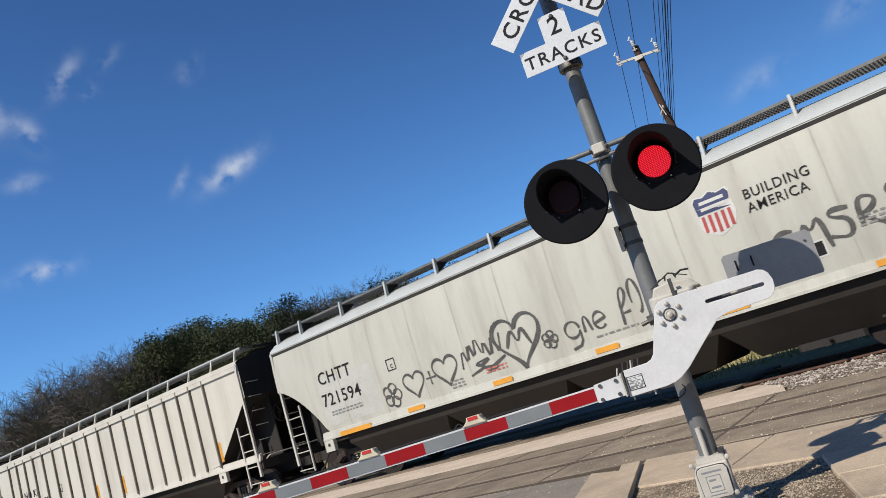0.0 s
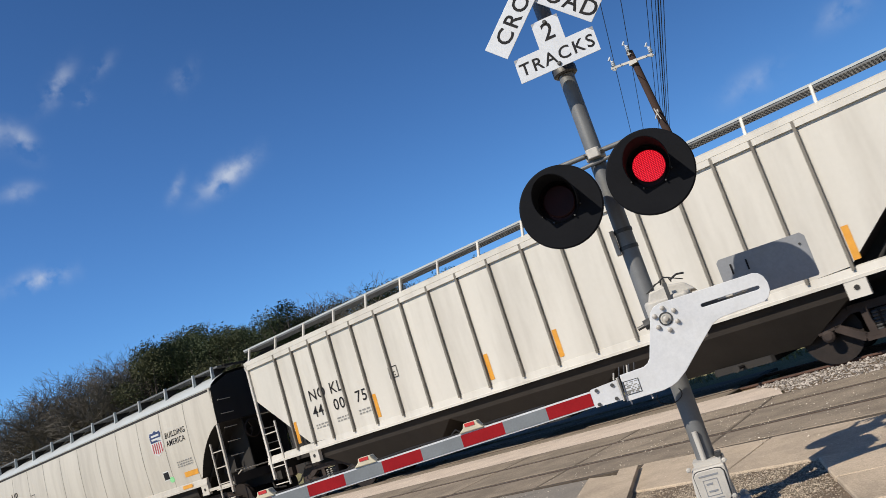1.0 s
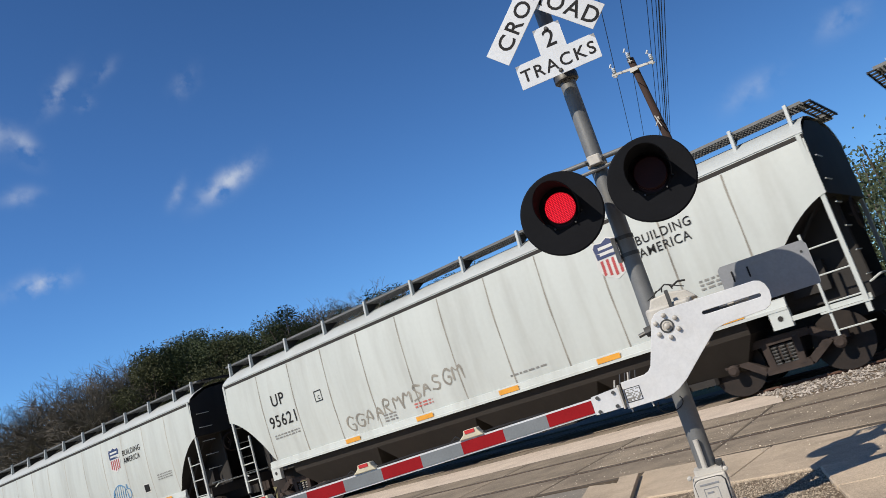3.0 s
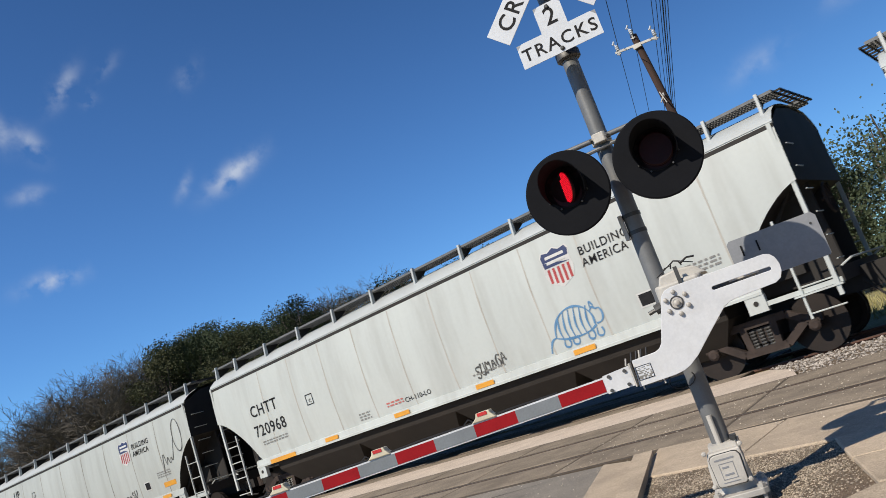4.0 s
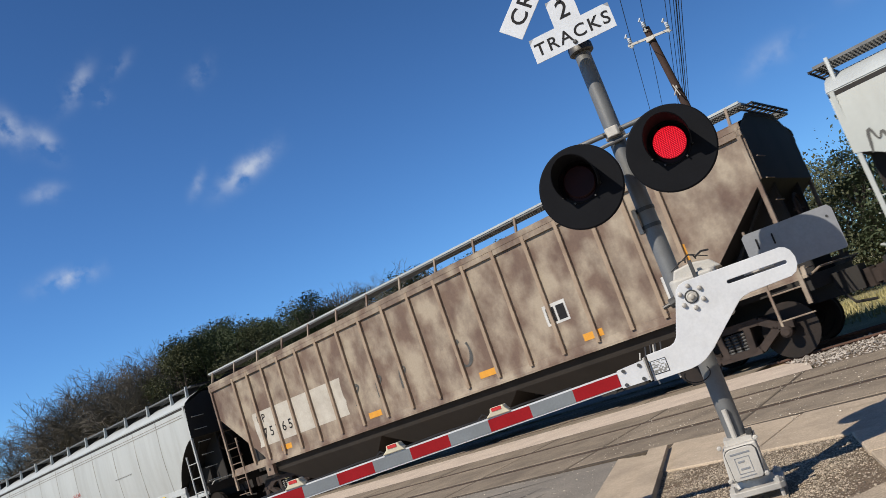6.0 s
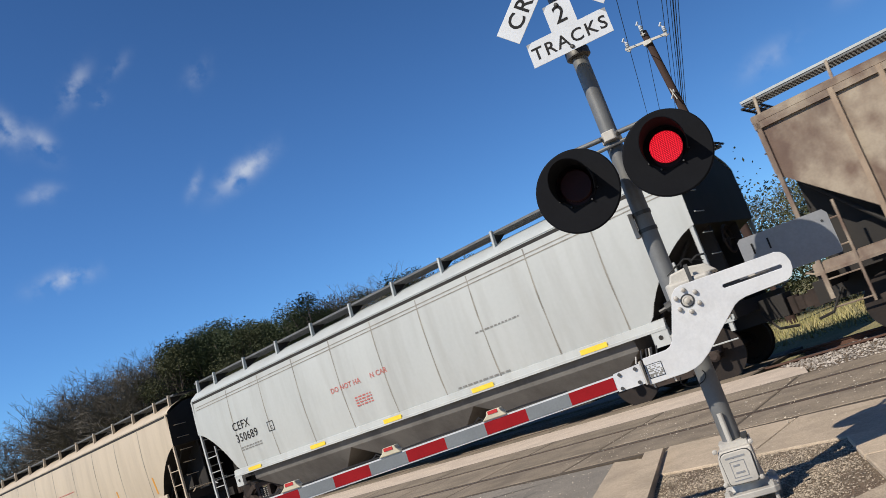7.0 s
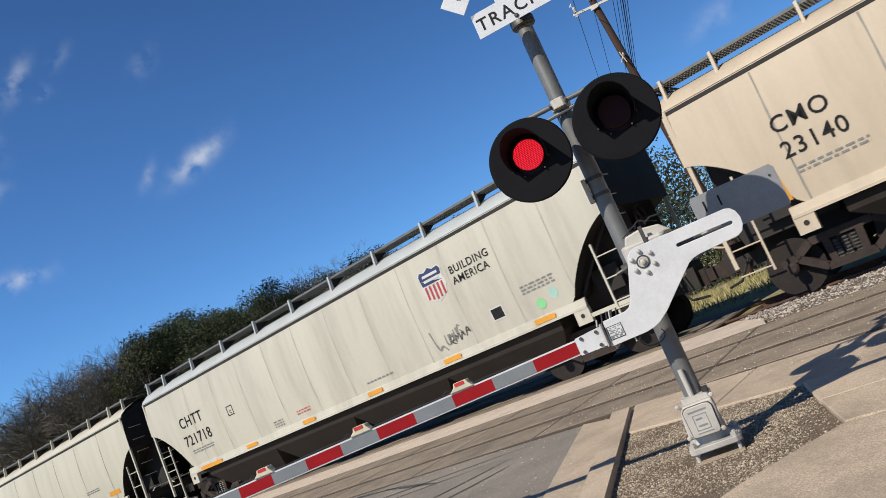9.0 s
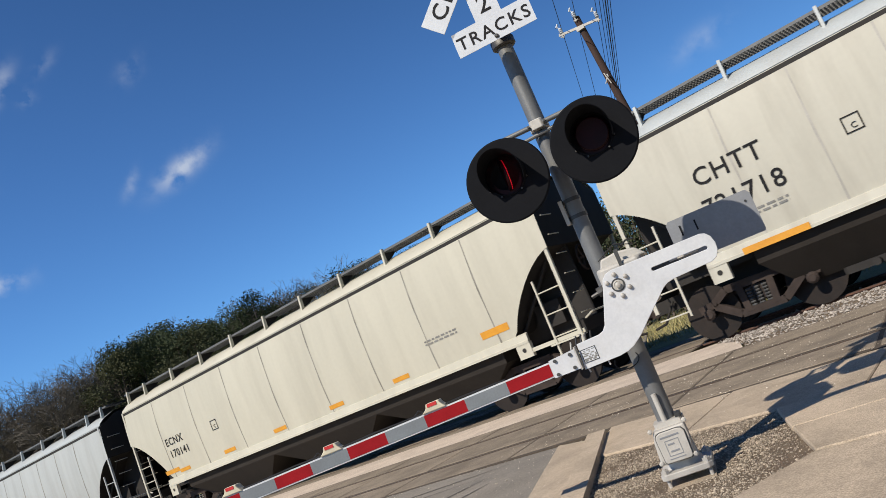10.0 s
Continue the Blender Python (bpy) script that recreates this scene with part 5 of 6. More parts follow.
M_PEACH = mat("spray_peach", (.60, .44, .38), (.50, .48, .45), 4, .6, 0, 0, 40, spread=.4)
M_SPRAYBLUE = mat("spray_blue", (.07, .19, .36), (.12, .26, .44), 3, .6, 0, 0, 40)
M_REPAINT = mat("repaint_white", (0.528, 0.504, 0.448), (0.416, 0.384, 0.336), 2, .6, 0, .03, 30, dirt=(.25, .19, .14), dirt_amount=.5, dirt_scale=2.5)
M_REPAINT_COOL = mat("repaint_pale", (0.50, 0.51, 0.49), (0.44, 0.45, 0.43), 2, .5, 0, .03, 30, dirt=(.3, .28, .25), dirt_amount=.3, dirt_scale=2.5)
M_GREENDOT = mat("spray_green", (.25, .65, .30), None, 3, .6, 0, 0, 40)


def badge(car, x, z, s):
    """A shield-shaped blue, white and red emblem, unlettered."""
    shape = [(-.5, .38), (-.42, .5), (-.2, .46), (0, .56), (.2, .46), (.42, .5), (.5, .38), (.46, .2), (.5, -.15), (.40, -.42), (.18, -.54), (0, -.62), (-.18, -.54), (-.40, -.42), (-.5, -.15), (-.46, .2)]
    sheet(car, "badge", [(a * s * 1.08, b * s * 1.08) for a, b in reversed(shape)], x, z, M_BADGE_WHITE, label="shield-shaped railroad emblem in blue, white and red")
    top = [(-.46, .02), (.46, .02)] + [(a, b) for a, b in reversed(shape) if b > .1]
    sheet(car, "badge_top", [(a * s, b * s) for a, b in top], x, z, M_BLUE, lift=.003)
    for k in range(2):
        sheet(car, "badge_bar", [(-.34 * s, (.28 - .17 * k) * s), (.34 * s, (.28 - .17 * k) * s), (.34 * s, (.37 - .17 * k) * s), (-.34 * s, (.37 - .17 * k) * s)], x, z, M_BADGE_WHITE, lift=.005)
    for k in range(5):
        a = (-.40 + .18 * k) * s
        lowb = (-.44 - .13 * (1 - abs(a / s) * 2)) * s
        sheet(car, "badge_stripe", [(a, lowb), (a + .09 * s, lowb), (a + .09 * s, -.03 * s), (a, -.03 * s)], x, z, M_BADGE_RED, lift=.003)


def strip(car, x, material, w=.55, z=1.44, h=.10, ribbed=False):
    sheet(car, "reflector", [(0, 0), (w, 0), (w, h), (0, h)], x, z, material, ribbed)


def stroke(car, pts, x, z, r, material, ribbed=False, lift=.004):
    """Sprayed line: one ribbon along a run of points."""
    # round the corners as a moving spray can does
    for _ in range(2 if len(pts) < 12 else 1):
        cut = [pts[0]]
        for (a0, b0), (a1, b1) in zip(pts, pts[1:]):
            cut += [(a0 * .75 + a1 * .25, b0 * .75 + b1 * .25), (a0 * .25 + a1 * .75, b0 * .25 + b1 * .75)]
        pts = cut + [pts[-1]]
    rows, n = [], len(pts)
    for i, (a, b) in enumerate(pts):
        p, q = pts[max(i - 1, 0)], pts[min(i + 1, n - 1)]
        dx, dy = q[0] - p[0], q[1] - p[1]
        d = math.hypot(dx, dy)
        if d < 1e-6:
            (dx, dy), d = (a - p[0], b - p[1]), math.hypot(a - p[0], b - p[1]) or 1
        k = r * (.92 + .30 * math.sin(i * .6 + x))
        nx, ny = -dy / d * k, dx / d * k
        rows.append([(x + a + e * nx, -side_y(z + b + e * ny, ribbed) - .004 - lift, z + b + e * ny) for e in (-1, 1)])
    Build().grid(rows, True).ob("graffiti", material, car, "sprayed graffiti line")


def loop(cx, cy, rx, ry, a0=0, a1=360, n=14):
    return [(cx + rx * math.cos(radians(a0 + (a1 - a0) * i / n)), cy + ry * math.sin(radians(a0 + (a1 - a0) * i / n))) for i in range(n + 1)]


GLYPHS = [[(0, 0), (.1, 1), (.35, .5), (.6, 1), (.7, 0)], [(.7, .8), (.3, 1), (0, .6), (.1, .1), (.5, 0), (.7, .4), (.4, .5)], [(0, .1), (.1, 1), (.6, .95), (.5, .5), (.1, .5), (.65, 0)],
          [(.1, 1), (0, .2), (.3, 0), (.6, .2), (.65, 1)], [(.7, .9), (.2, 1), (.1, .65), (.6, .45), (.5, .05), (0, .1)], [(0, 0), (.3, 1), (.65, 0), (.5, .4), (.1, .4)]]


def tag(car, x, z, n, w, hh, r, material, seed, ribbed=False):
    """A sprayed tag: a run of joined letter-like strokes."""
    rnd = random.Random(seed)
    for k in range(n):
        g = rnd.choice(GLYPHS)
        stroke(car, [((a + rnd.uniform(-.08, .08)) * w * .95, (b + rnd.uniform(-.1, .1)) * hh + .03 * k) for a, b in g], x + k * w * .8, z, r, material, ribbed)


def heart(cx, cy, s):
    return [(cx + s * .062 * 16 * math.sin(t) ** 3, cy + s * .062 * (13 * math.cos(t) - 5 * math.cos(2 * t) - 2 * math.cos(3 * t) - math.cos(4 * t))) for t in [2 * math.pi * i / 22 for i in range(23)]]


def plate_c(car, x, z, ribbed=False):
    b = Build()
    s = .135
    for q in ((-s, -s, s, -s + .02), (-s, s - .02, s, s), (-s, -s, -s + .02, s), (s - .02, -s, s, s)):
        b.box(q[0], q[2], q[1], q[3], 0, .001)
    b.ob("print_frame", M_LETTER, car).matrix_basis = on_side(car, x, z, ribbed)
    letter(car, "C", x - .035, z - .08, .09, ribbed)


# left end and right end of each car when the clip starts, and its look
CREAM = car_paint("cream_paint", (.54, .525, .452), amount=.26)
GREYW = car_paint("grey_white_paint", (.505, .507, .462), amount=.30)
PALE = car_paint("pale_grey_paint", (.515, .552, .542), amount=.22)
GREYGREEN = car_paint("cool_grey_paint", (.455, .485, .470), amount=.22)
BEIGE = car_paint("beige_paint", (.56, .475, .365), amount=.2)
BUFF = car_paint("buff_paint", (.545, .515, .455), amount=.26)
WARM = car_paint("warm_cream_paint", (.56, .54, .45), amount=.14)
RIBW = car_paint("ribbed_cream_paint", (.61, .59, .54), amount=.24)
BROWN = mat("weathered_brown_paint", (.34, .285, .22), (.15, .10, .075), 1.9, .7, 0, .08, 25, stretch=(1.0, 1.0, .7), spread=.22, dirt=(.085, .05, .04), dirt_amount=.8, dirt_scale=1.5, grain=.06, dirt_detail=5)
BROWN_POST = mat("weathered_post_paint", (.36, .28, .205), (.22, .155, .11), 2, .7, 0, .05, 30)
SILVER = car_paint("silver_grey_paint", (.475, .50, .50), amount=.2)
SPEED = 17.15
CARS = [("CHTT", "721594", -17.35, -.75, GREYW, 0, "dirty grey-white covered hopper car with black heart graffiti"),
        ("NOKL", "440075", -35.40, -18.82, RIBW, 1, "cream ribbed covered hopper car with rust stains"),
        ("UP", "92996", -53.43, -37.15, BUFF, 0, "buff covered hopper car with streaked panels"),
        ("UP", "95621", -70.80, -54.75, PALE, 0, "pale grey covered hopper car with faded graffiti"),
        ("CHTT", "720968", -89.30, -72.5, PALE, 0, "pale grey covered hopper car with a blue sprayed figure"),
        ("UP", "99517", -106.15, -90.75, GREYGREEN, 0, "pale grey covered hopper car with turquoise and purple graffiti"),
        ("UP", "75765", -124.40, -107.55, BROWN, 1, "rusty brown ribbed covered hopper car"),
        ("CEFX", "350689", -142.45, -125.95, SILVER, 0, "silver grey covered hopper car with red stencilling"),
        ("CMO", "23140", -159.55, -143.95, BEIGE, 0, "beige covered hopper car with amber reflectors"),
        ("CHTT", "721718", -177.80, -161.15, CREAM, 0, "cream-grey covered hopper car with small graffiti"),
        ("ECNX", "170141", -194.60, -179.2, WARM, 0, "clean warm cream covered hopper car"),
        ("", "", -212.6, -196.0, SILVER, 0, "pale grey covered hopper car")]


def mark_car(c, i, mark, num, L, rib):
    h = L / 2
    o = -h                      # the car's rear end
    if i in (0, 4, 9):
        letter(c, mark, o + 1.60, 2.53, .30)
        letter(c, num, o + 1.55, 1.99, .30)
        plate_c(c, o + 4.10, 2.42)
        bars(c, o + 1.75, 1.80, 1.1, 2, seed=i)
        strip(c, o + 1.85, M_AMBER, 1.1, 1.20, .11)
    if i in (2, 3, 5):
        x, z = {2: (2.55, 2.75), 3: (1.9, 2.72), 5: (2.30, 3.12)}[i]
        letter(c, mark, o + x, z, .30)
        letter(c, num, o + x - .25, z - .53, .30)
        plate_c(c, o + x + 1.8, z - .14)
        bars(c, o + x - .2, z - .75, 1.0, 2, seed=i)
    if i in (0, 2, 3, 4, 5, 9):
        bx, bz = {0: (12.22, 2.95), 2: (13.08, 2.85), 3: (12.3, 3.05), 4: (12.2, 3.0), 5: (11.4, 3.08), 9: (12.3, 2.95)}[i]
        badge(c, o + bx, bz, .64)
        letter(c, "BUILDING", o + bx + .52, bz + .0, .165, width=.95)
        letter(c, "AMERICA", o + bx + .52, bz - .235, .165, width=.95)
        bars(c, h - 2.4, 2.05, .8, 3, seed=i + 20)
        for k in range(5):
            strip(c, o + 4.2 + k * (L - 6.6) / 4, M_AMBER, .5, 1.26, .10)
        sheet(c, "notice", [(0, 0), (.34, 0), (.34, .28), (0, .28)], h - 3.3, 1.66, M_BADGE_WHITE)
        sheet(c, "notice_print", [(0, 0), (.28, 0), (.28, .22), (0, .22)], h - 3.27, 1.69, M_LETTER, lift=.003)
        bars(c, o + 6.6, 1.62, .55, 2, seed=i + 40, material=M_REDPRINT)
        bars(c, o + 5.6, 1.6, .4, 3, seed=i + 41)
        bars(c, o + 9.3, 1.55, .9, 1, seed=i + 42)
    if i == 2:
        letter(c, "CH-110", o + 7.4, 1.52, .12)
    if i == 4:
        letter(c, "CH-110-LO", o + 7.2, 1.52, .11)
    if i in (2, 5, 10):
        strip(c, o + 1.2, M_AMBER, .7 if i != 5 else .32, 1.52, .12 if i != 5 else .18)
        strip(c, h - 2.2, M_AMBER, .7, 1.58, .15)
    if i == 1:
        for k, (u, d) in enumerate((("NO", "44"), ("KL", "00"), ("", "75"))):
            x = o + 2.12 + .79 * k
            if u:
                letter(c, u, x, 2.38, .27, True)
            letter(c, d, x, 1.97, .27, True)
            bars(c, x, 1.75, .5, 2, True, .035, seed=30 + k)
        for x in (1.30, 4.25, 7.65, 9.40, 14.90):
            sheet(c, "reflector", [(0, 0), (.11, 0), (.11, .55), (0, .55)], o + x, 1.48, M_AMBER, True)
        plate_c(c, o + 5.1, 2.35, True)
    if i == 6:
        patch(c, "repaint_patch", o + 1.65, 1.72, 3.9, .95, M_REPAINT, True, .0, "white repainted panel")
        letter(c, "UP", o + 1.8, 2.36, .22, True)
        letter(c, "75765", o + 1.95, 1.93, .26, True, None, 1.0, 1.55)
        for k in (1, 5, 9, 12):
            sheet(c, "reflector", [(0, 0), (.45, 0), (.45, .14), (0, .14)], o + 1.62 + (L - 3.1) * k / 15, 1.44, M_AMBER, True)
        sheet(c, "reflector", [(0, 0), (.10, 0), (.10, 1.0), (0, 1.0)], h - 1.75, 1.45, M_AMBER, True)
        sheet(c, "notice", [(0, 0), (.55, 0), (.55, .42), (0, .42)], h - 4.9, 1.95, M_BADGE_WHITE, True)
        for k in range(2):
            sheet(c, "notice_print", [(0, 0), (.2, 0), (.2, .3), (0, .3)], h - 4.84 + .25 * k, 2.0, M_LETTER, True, .003)
        sheet(c, "notice", [(0, 0), (.6, 0), (.6, .5), (0, .5)], h - 2.3, 1.55, M_BADGE_WHITE, True)
        stroke(c, loop(0, 0, .2, .3, 100, 400), h - 7.2, 2.1, .04, M_SPRAY, True)
        for k in range(3):
            stroke(c, [(0, 0), (.05, .5), (.3, .45), (.05, .22)], o + 5.9 + .85 * k, 1.85, .035, M_SPRAY, True)
    if i == 7:
        letter(c, mark, o + 1.78, 2.43, .23)
        letter(c, num, o + 1.80, 2.09, .23)
        plate_c(c, o + 3.5, 2.2)
        letter(c, "DO NOT HA", o + 6.25, 2.37, .13, material=M_REDPRINT)
        letter(c, "N CAR", o + 7.75, 2.37, .13, material=M_REDPRINT)
        bars(c, o + 7.0, 2.05, .6, 4, material=M_REDPRINT)
        bars(c, o + 1.9, 1.9, 1.0, 2, seed=5)
        bars(c, o + 11.2, 2.4, 1.2, 1, seed=15)
        bars(c, o + 10.2, 1.42, 1.5, 2, seed=16, h=.04)
        for k in range(5):
            strip(c, o + 1.95 + k * (L - 5.0) / 4, M_YELLOW, .62, 1.24, .10)
        for zz in (3.42, 3.50):
            sheet(c, "weld_line", [(0, 0), (L - .4, 0), (L - .4, .022), (0, .022)], o + .2, zz, M_TAR_SEAM)
    if i == 8:
        letter(c, mark, o + 1.5, 2.55, .27)
        letter(c, num, o + 1.5, 2.12, .27)
        bars(c, o + 1.6, 1.9, 1.1, 2, seed=6)
        bars(c, o + 6.9, 2.6, 1.4, 1, material=M_REDPRINT)
        bars(c, o + 8.6, 1.9, .8, 2, material=M_REDPRINT)
        for k in range(6):
            sheet(c, "reflector", [(0, 0), (.085, 0), (.03, .55), (-.055, .55)], o + 1.25 + k * (L - 3.0) / 5, 1.50, M_AMBER)
    if i == 10:
        letter(c, mark, o + 1.72, 2.28, .21)
        letter(c, num, o + 1.75, 1.93, .21)
        plate_c(c, o + 4.1, 2.3)
        bars(c, h - 3.6, 2.0, .9, 2, seed=8)
        for k in range(5):
            strip(c, o + 1.9 + k * (L - 4.6) / 5, M_AMBER, .5, 1.46)
    if i == 11:
        bars(c, o + 2, 2.4, 1.4, 2, seed=9)
        bars(c, h - 4, 2.0, .9, 2, seed=10)


def graffiti(c, i, L):
    h = L / 2
    o = -h
    if i == 0:
        patch(c, "repaint_patch", o + 1.5, 1.5, 1.95, 1.15, M_REPAINT_COOL, False, -.002, "pale repainted panel")
        for k in range(5):
            stroke(c, loop(.16 * math.cos(1.26 * k), .16 * math.sin(1.26 * k), .12, .12), o + 3.86, 1.74, .022, M_SPRAY)
        stroke(c, heart(0, 0, .32), o + 4.6, 1.85, .026, M_SPRAY)
        stroke(c, [(-.12, 0), (.16, 0)], o + 5.1, 1.85, .024, M_SPRAY)
        stroke(c, [(0, -.15), (0, .15)], o + 5.1, 1.85, .024, M_SPRAY)
        stroke(c, heart(0, 0, .36), o + 5.58, 1.92, .028, M_SPRAY)
        stroke(c, [(0, 0), (.1, .45), (.2, .05), (.3, .55), (.4, .1), (.5, .65), (.62, .1), (.7, .5), (.82, .0), (.95, .6), (1.05, 0), (1.15, .5)], o + 6.05, 1.78, .03, M_SPRAY)
        stroke(c, [(.0, 0), (.5, .12), (.1, .2), (.7, .28), (.2, .1), (.9, .05), (.3, -.06), (1.0, .2)], o + 6.2, 1.6, .03, M_SPRAY)
        stroke(c, heart(0, 0, .60), o + 7.6, 2.05, .045, M_SPRAY)
        stroke(c, [(-.3, -.1), (-.1, .3), (0, -.1), (.15, .3), (.3, -.15)], o + 7.6, 2.0, .035, M_SPRAY)
        for k in range(5):
            stroke(c, loop(.10 * math.cos(1.26 * k), .10 * math.sin(1.26 * k), .08, .08), o + 8.32, 1.80, .018, M_SPRAY)
        word = [loop(.16, .12, .16, .16, 0, 330) + [(.32, .1), (.3, -.2), (.05, -.25)], [(.42, 0), (.44, .28), (.52, .3), (.58, 0)], [(.66, .1), (.9, .16)] + loop(.78, .14, .13, .16, 10, 320),
                [(1.25, -.1), (1.3, .5), (1.42, .6), (1.45, .4), (1.2, .1), (1.45, .12)], loop(1.62, .35, .1, .32, -90, 200), [(1.8, .25), (1.8, 0)], [(1.9, .1), (2.1, .16)] + loop(2.0, .12, .11, .14, 10, 320), [(2.25, .25), (2.18, .18), (2.3, .08), (2.2, 0)]]
        for w in word:
            stroke(c, w, o + 8.7, 1.72, .024, M_SPRAY)
        tag(c, h - 3.7, 1.78, 6, .55, .5, .035, M_SPRAY, 4)
        sheet(c, "spray_blot", loop(0, 0, .16, .1)[:-1], h - 1.8, 1.7, M_TURQ)
    if i == 5:
        edge = [(0, .1), (.9, 0), (2.2, .02), (3.6, .0), (3.7, .45), (3.45, .88), (2.7, .94), (2.0, .78), (1.4, .62), (.6, .30)]
        sheet(c, "graffiti_cloud", edge, o + 1.75, 1.405, M_TURQ, lift=.006)
        sheet(c, "graffiti_cloud", [(0, .1), (.3, 0), (1.2, .0), (1.32, .4), (1.1, .66), (.5, .66), (.1, .4)], o + 1.65, 1.55, M_PEACH, lift=.0085)
        for k in range(4):
            stroke(c, ([(0, 0), (.04, .42), (.26, .44)], [(0, .4), (.02, .05), (.2, .02), (.24, .42)], loop(.14, .2, .15, .22, 50, 310), [(0, 0), (.05, .44), (.03, .2), (.26, .42), (.05, .2), (.28, .02)])[k], o + 1.72 + .30 * k, 1.62 + .02 * k, .024, M_SPRAY, False, .013)
            if k == 0:
                stroke(c, [(.02, .22), (.2, .24)], o + 1.72, 1.62, .024, M_SPRAY, False, .013)
        for k, w in enumerate((.34, .36, .16, .46, .36)):
            x = (0, .42, .86, 1.10, 1.64)[k]
            sheet(c, "graffiti_bar", [(.02, 0), (w, .03), (w + .03, .52), (w * .5, .58), (-.03, .50)], o + 2.98 + x, 1.58 + .06 * x, M_PURPLE, lift=.012)
        stroke(c, [(0, 0), (.06, .45), (.15, .1), (.22, .3), (.28, .08), (.36, .3), (.44, .1), (.5, .45), (.55, .08), (.62, .2)], o + .25, 2.62, .02, M_SPRAY)
        stroke(c, loop(0, 0, .27, .19), o + 1.05, 2.62, .018, M_SPRAY)
        stroke(c, [(-.28, 0), (.28, .02)], o + 1.05, 2.62, .014, M_SPRAY)
        for k in range(3):
            stroke(c, [(0, 0), (.1, .3), (.2, .02), (.35, .28)], o + .5 + .2 * k, 2.15 + .08 * k, .016, M_SPRAY)
        stroke(c, [(0, 0), (.15, .7), (.25, .1), (.35, .5), (.45, .15), (.55, .45), (.62, .2), (.9, .9)], h - 1.9, 2.0, .018, M_SPRAY)
        stroke(c, loop(0, 0, .24, .5), h - .75, 2.95, .018, M_SPRAY)
        tag(c, h - 5.0, 1.44, 6, .24, .22, .02, M_SPRAY, 5)
    if i == 4:
        bx, bz, r = h - 4.7, 1.80, .020
        stroke(c, [(-.52, -.12), (-.46, .10), (-.32, .27), (-.10, .37), (.14, .36), (.32, .25), (.42, .08), (.40, -.10)], bx, bz, r, M_SPRAYBLUE)
        stroke(c, [(-.50, -.12), (-.30, -.20), (0, -.22), (.25, -.20), (.42, -.12)], bx, bz, r, M_SPRAYBLUE)
        for k in range(6):
            u = -.36 + .13 * k
            stroke(c, [(u, -.19), (u - .03, .0), (u + .01, .18), (u + .05, .34 - .5 * (u + .02) ** 2)], bx, bz, r * .9, M_SPRAYBLUE)
        stroke(c, [(-.50, -.10), (-.62, -.12), (-.70, -.24), (-.74, -.36)], bx, bz, r, M_SPRAYBLUE)
        stroke(c, [(.38, .15), (.46, .24), (.52, .16), (.60, .18), (.64, .02), (.56, -.10), (.44, -.10)], bx, bz, r, M_SPRAYBLUE)
        stroke(c, [(.42, .22), (.44, .36), (.50, .24)], bx, bz, r * .8, M_SPRAYBLUE)
        for u in (-.36, -.16, .20, .40):
            stroke(c, [(u, -.18), (u - .04, -.32), (u + .06, -.36), (u + .12, -.30), (u + .10, -.19)], bx, bz, r * .9, M_SPRAYBLUE)
        tag(c, h - 7.4, 1.45, 6, .19, .28, .018, M_SPRAY, 6)
    if i == 8:
        tag(c, o + 4.1, 1.92, 6, .27, .36, .018, M_REDPRINT, 9)
    if i == 9:
        stroke(c, [(0, .3), (.08, -.2), (.2, -.05), (.3, -.2)], h - 5.0, 1.72, .022, M_PRINT)
        tag(c, h - 4.65, 1.60, 4, .16, .24, .016, M_PRINT, 12)
        tag(c, h - 4.55, 1.56, 4, .2, .2, .016, M_SPRAY, 13)
        sheet(c, "spray_blot", loop(0, 0, .11, .11)[:-1], h - 2.1, 1.62, M_GREENDOT)
        sheet(c, "spray_blot", loop(0, 0, .10, .12)[:-1], h - 1.75, 1.72, M_TURQ)
    if i == 3:
        tag(c, o + 4.4, 1.50, 12, .40, .34, .024, M_TAR_SEAM, 15)
    if i == 2:
        sheet(c, "spray_blot", loop(0, 0, .13, .09)[:-1], h - 2.9, 1.65, M_GREENDOT)


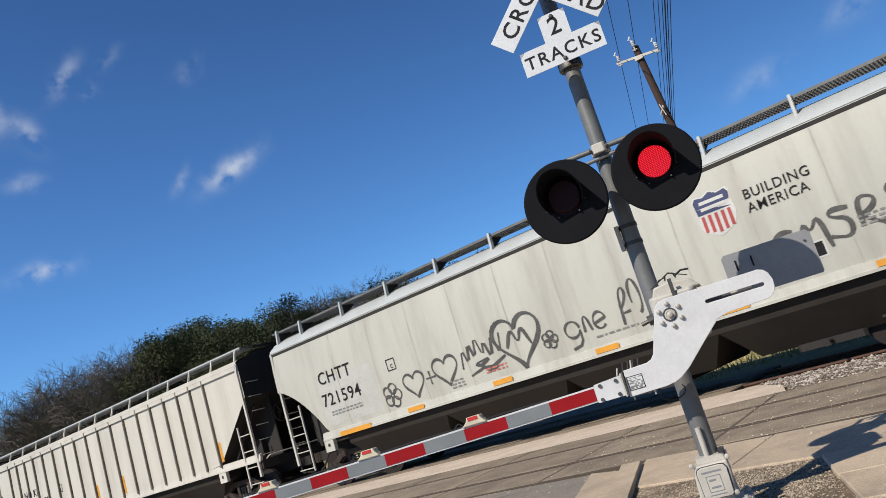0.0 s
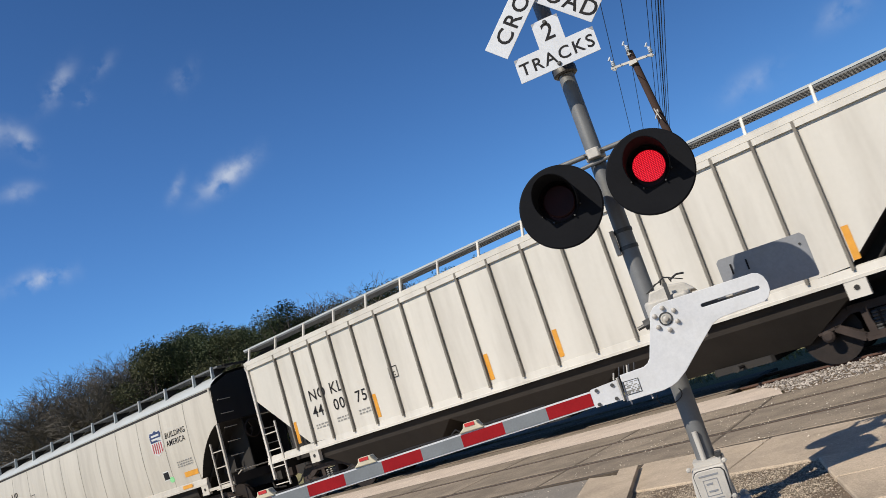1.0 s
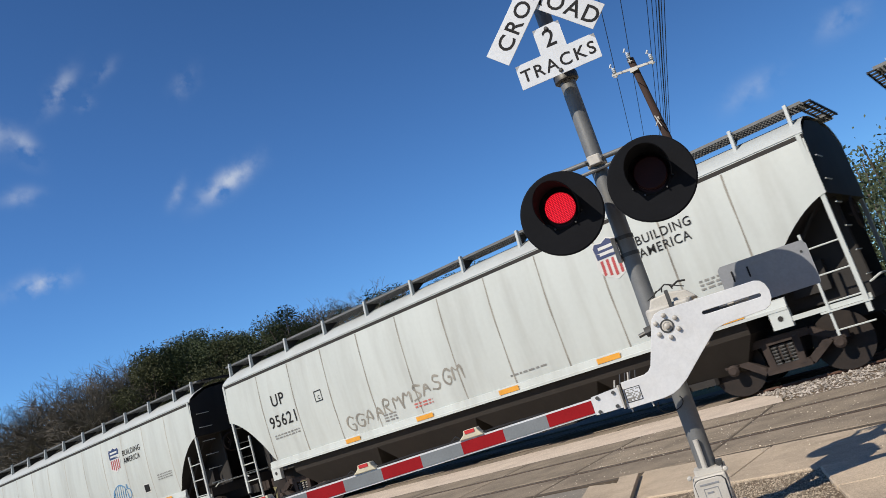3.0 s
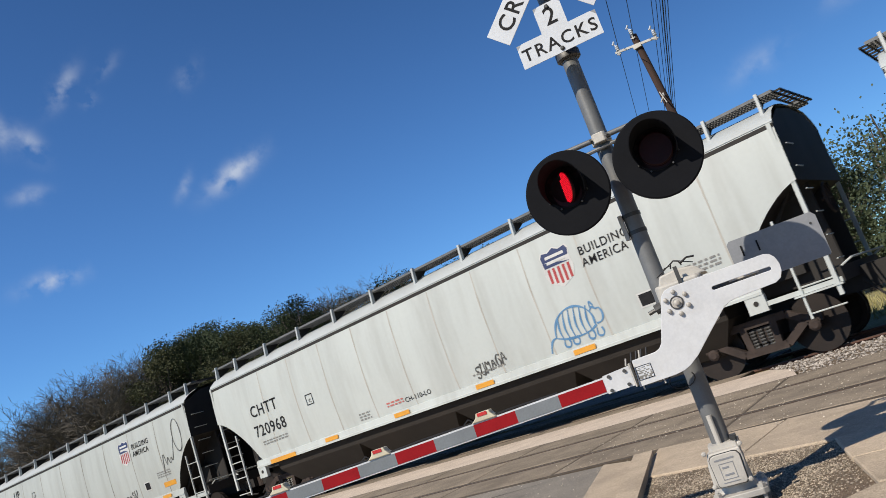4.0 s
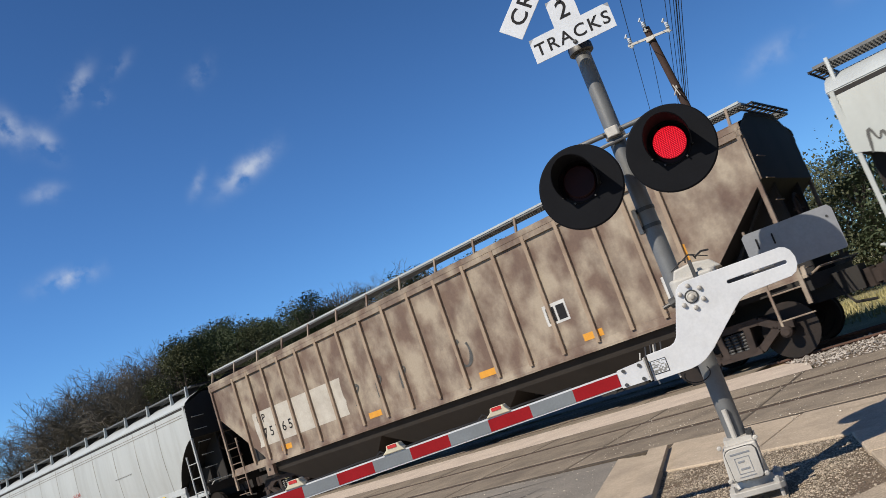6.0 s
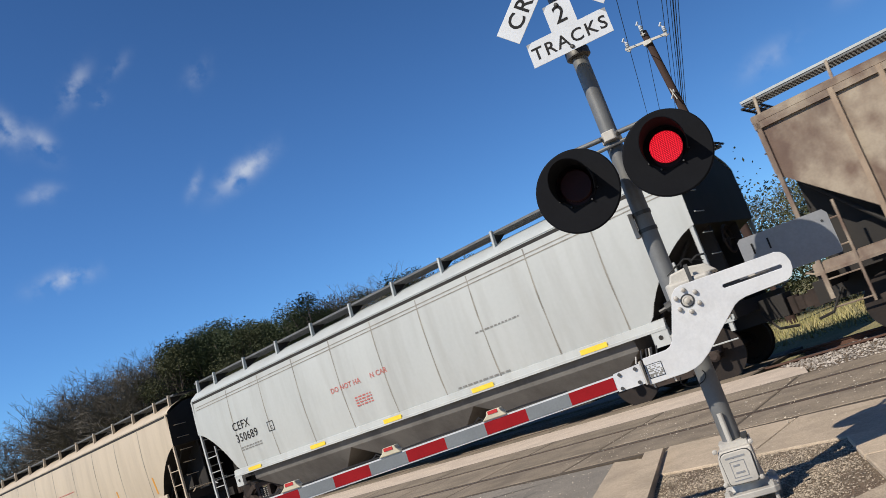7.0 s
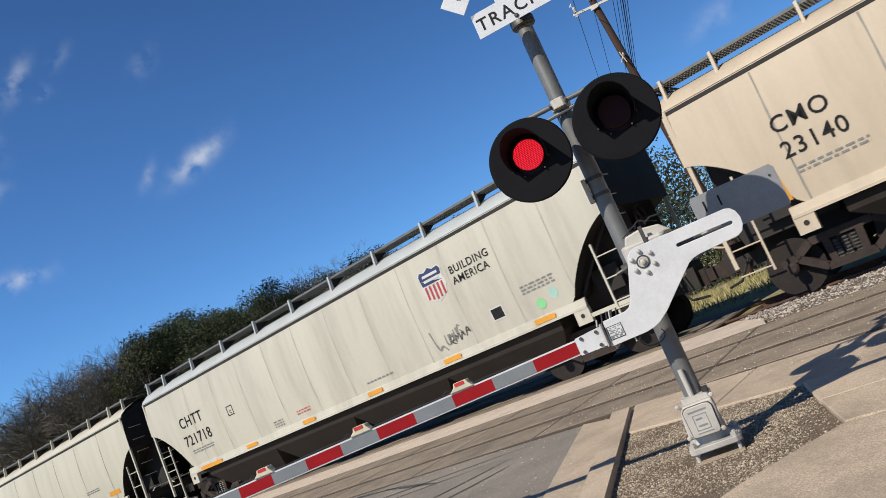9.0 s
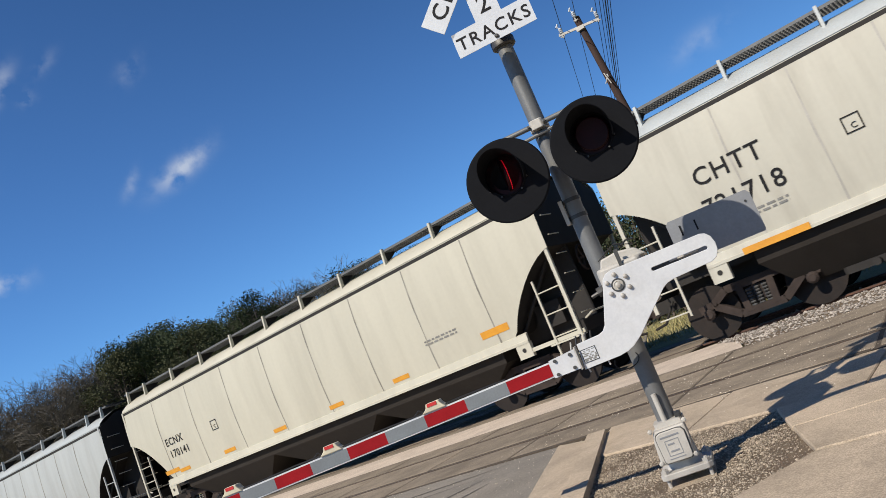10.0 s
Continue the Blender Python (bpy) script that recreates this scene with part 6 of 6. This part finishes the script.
def build_train():
    cars = []
    for i, (mark, num, a, b, paint, rib, label) in enumerate(CARS):
        L = b - a
        roof = M_ROOF if not rib and paint not in (BEIGE, WARM) else paint
        seams = {3: (1.5, 1.315, 11), 5: (1.5, 1.71, 8), 7: (1.88, 1.59, 9), 8: (1.58, 1.715, 8), 10: (1.62, 1.71, 8)}.get(i, (1.45, 1.335, 11))
        if i in (0, 4, 9):
            seams = (2.3, 1.305, 11)
        c = hopper_car("hopper_car", L, bool(rib), paint, roof, label, EAVE if not rib else 3.90, seams, M_SEAM_FAINT if i in (0, 4, 9) else None,
                       3 if rib or i in (5, 7, 8, 10) else 4, M_UNDER_GREY if i == 7 else None)
        mark_car(c, i, mark, num, L, rib)
        graffiti(c, i, L)
        cars.append((c, (a + b) / 2))
    return cars


# red lamps swap at these times, the lamp on the mast's far side lit first
SWAPS = [.25, .85, 1.40, 2.10, 2.66, 3.25, 3.95, 4.38, 4.94, 5.58, 6.17, 6.74, 7.30, 7.90, 8.57, 9.12, 9.78]

build_ground()
build_paving()
build_panels()
build_tracks()
build_marks()
leds = build_signal()
build_utility()
build_trees()
train = build_train()


def lamp_rows(base, lit):
    """The lamp array turns its lit face to the road or away from it."""
    rows, on = [(0.0, base @ pose(0, 0, 0, 0, 0, 0 if lit else 180))], lit
    for s in SWAPS:
        for k, turn in enumerate((0, 60, 120, 180)):
            a = turn if on else turn + 180
            at = s - (.035 if on else .0) + k / 37.5
            p = base @ pose(0, 0, 0, 0, 0, a)
            rows += {0: [(at - .075, p), (at - .04, p), (at, p)], 3: [(at, p), (at + .04, p), (at + .075, p)]}.get(k, [(at, p)])
        on = not on
    if on:
        rows += [(9.9, base), (9.95, base @ pose(0, 0, 0, 0, 0, 60))]
    rows.append((10.0, base @ pose(0, 0, 0, 0, 0, 105 if on else 180)))
    return rows


def motions():
    for c, x in train:
        walk(c, [(t, FAR_LINE @ pose(x + SPEED * t, 0, 0)) for t in (0.0, 2.5, 5.0, 7.5, 10.0)])
    start = {c.name: x for c, x in train}
    for c, w in WHEELS:
        base = w.matrix_basis.copy()
        x = start[c.name]
        # turning while the car passes in view
        f0, f1 = max(0, int((-34 - x) / SPEED * FPS)), min(300, int((14 - x) / SPEED * FPS))
        turn = math.degrees(SPEED / FPS / .46)
        rows = [(0.0, base)] if f0 > 0 else []
        k = 0
        for k in range(0, max(f1 - f0, 0) + 1):
            rows.append(((f0 + k) / FPS, base @ pose(0, 0, 0, 0, (turn * k) % 360, 0)))
        if f0 + k < 300:
            rows.append((10.0, base @ pose(0, 0, 0, 0, (turn * k) % 360, 0)))
        walk(w, rows)
    for led, lit in zip(leds, (False, True)):
        walk(led, lamp_rows(led.matrix_basis.copy(), lit))


motions()
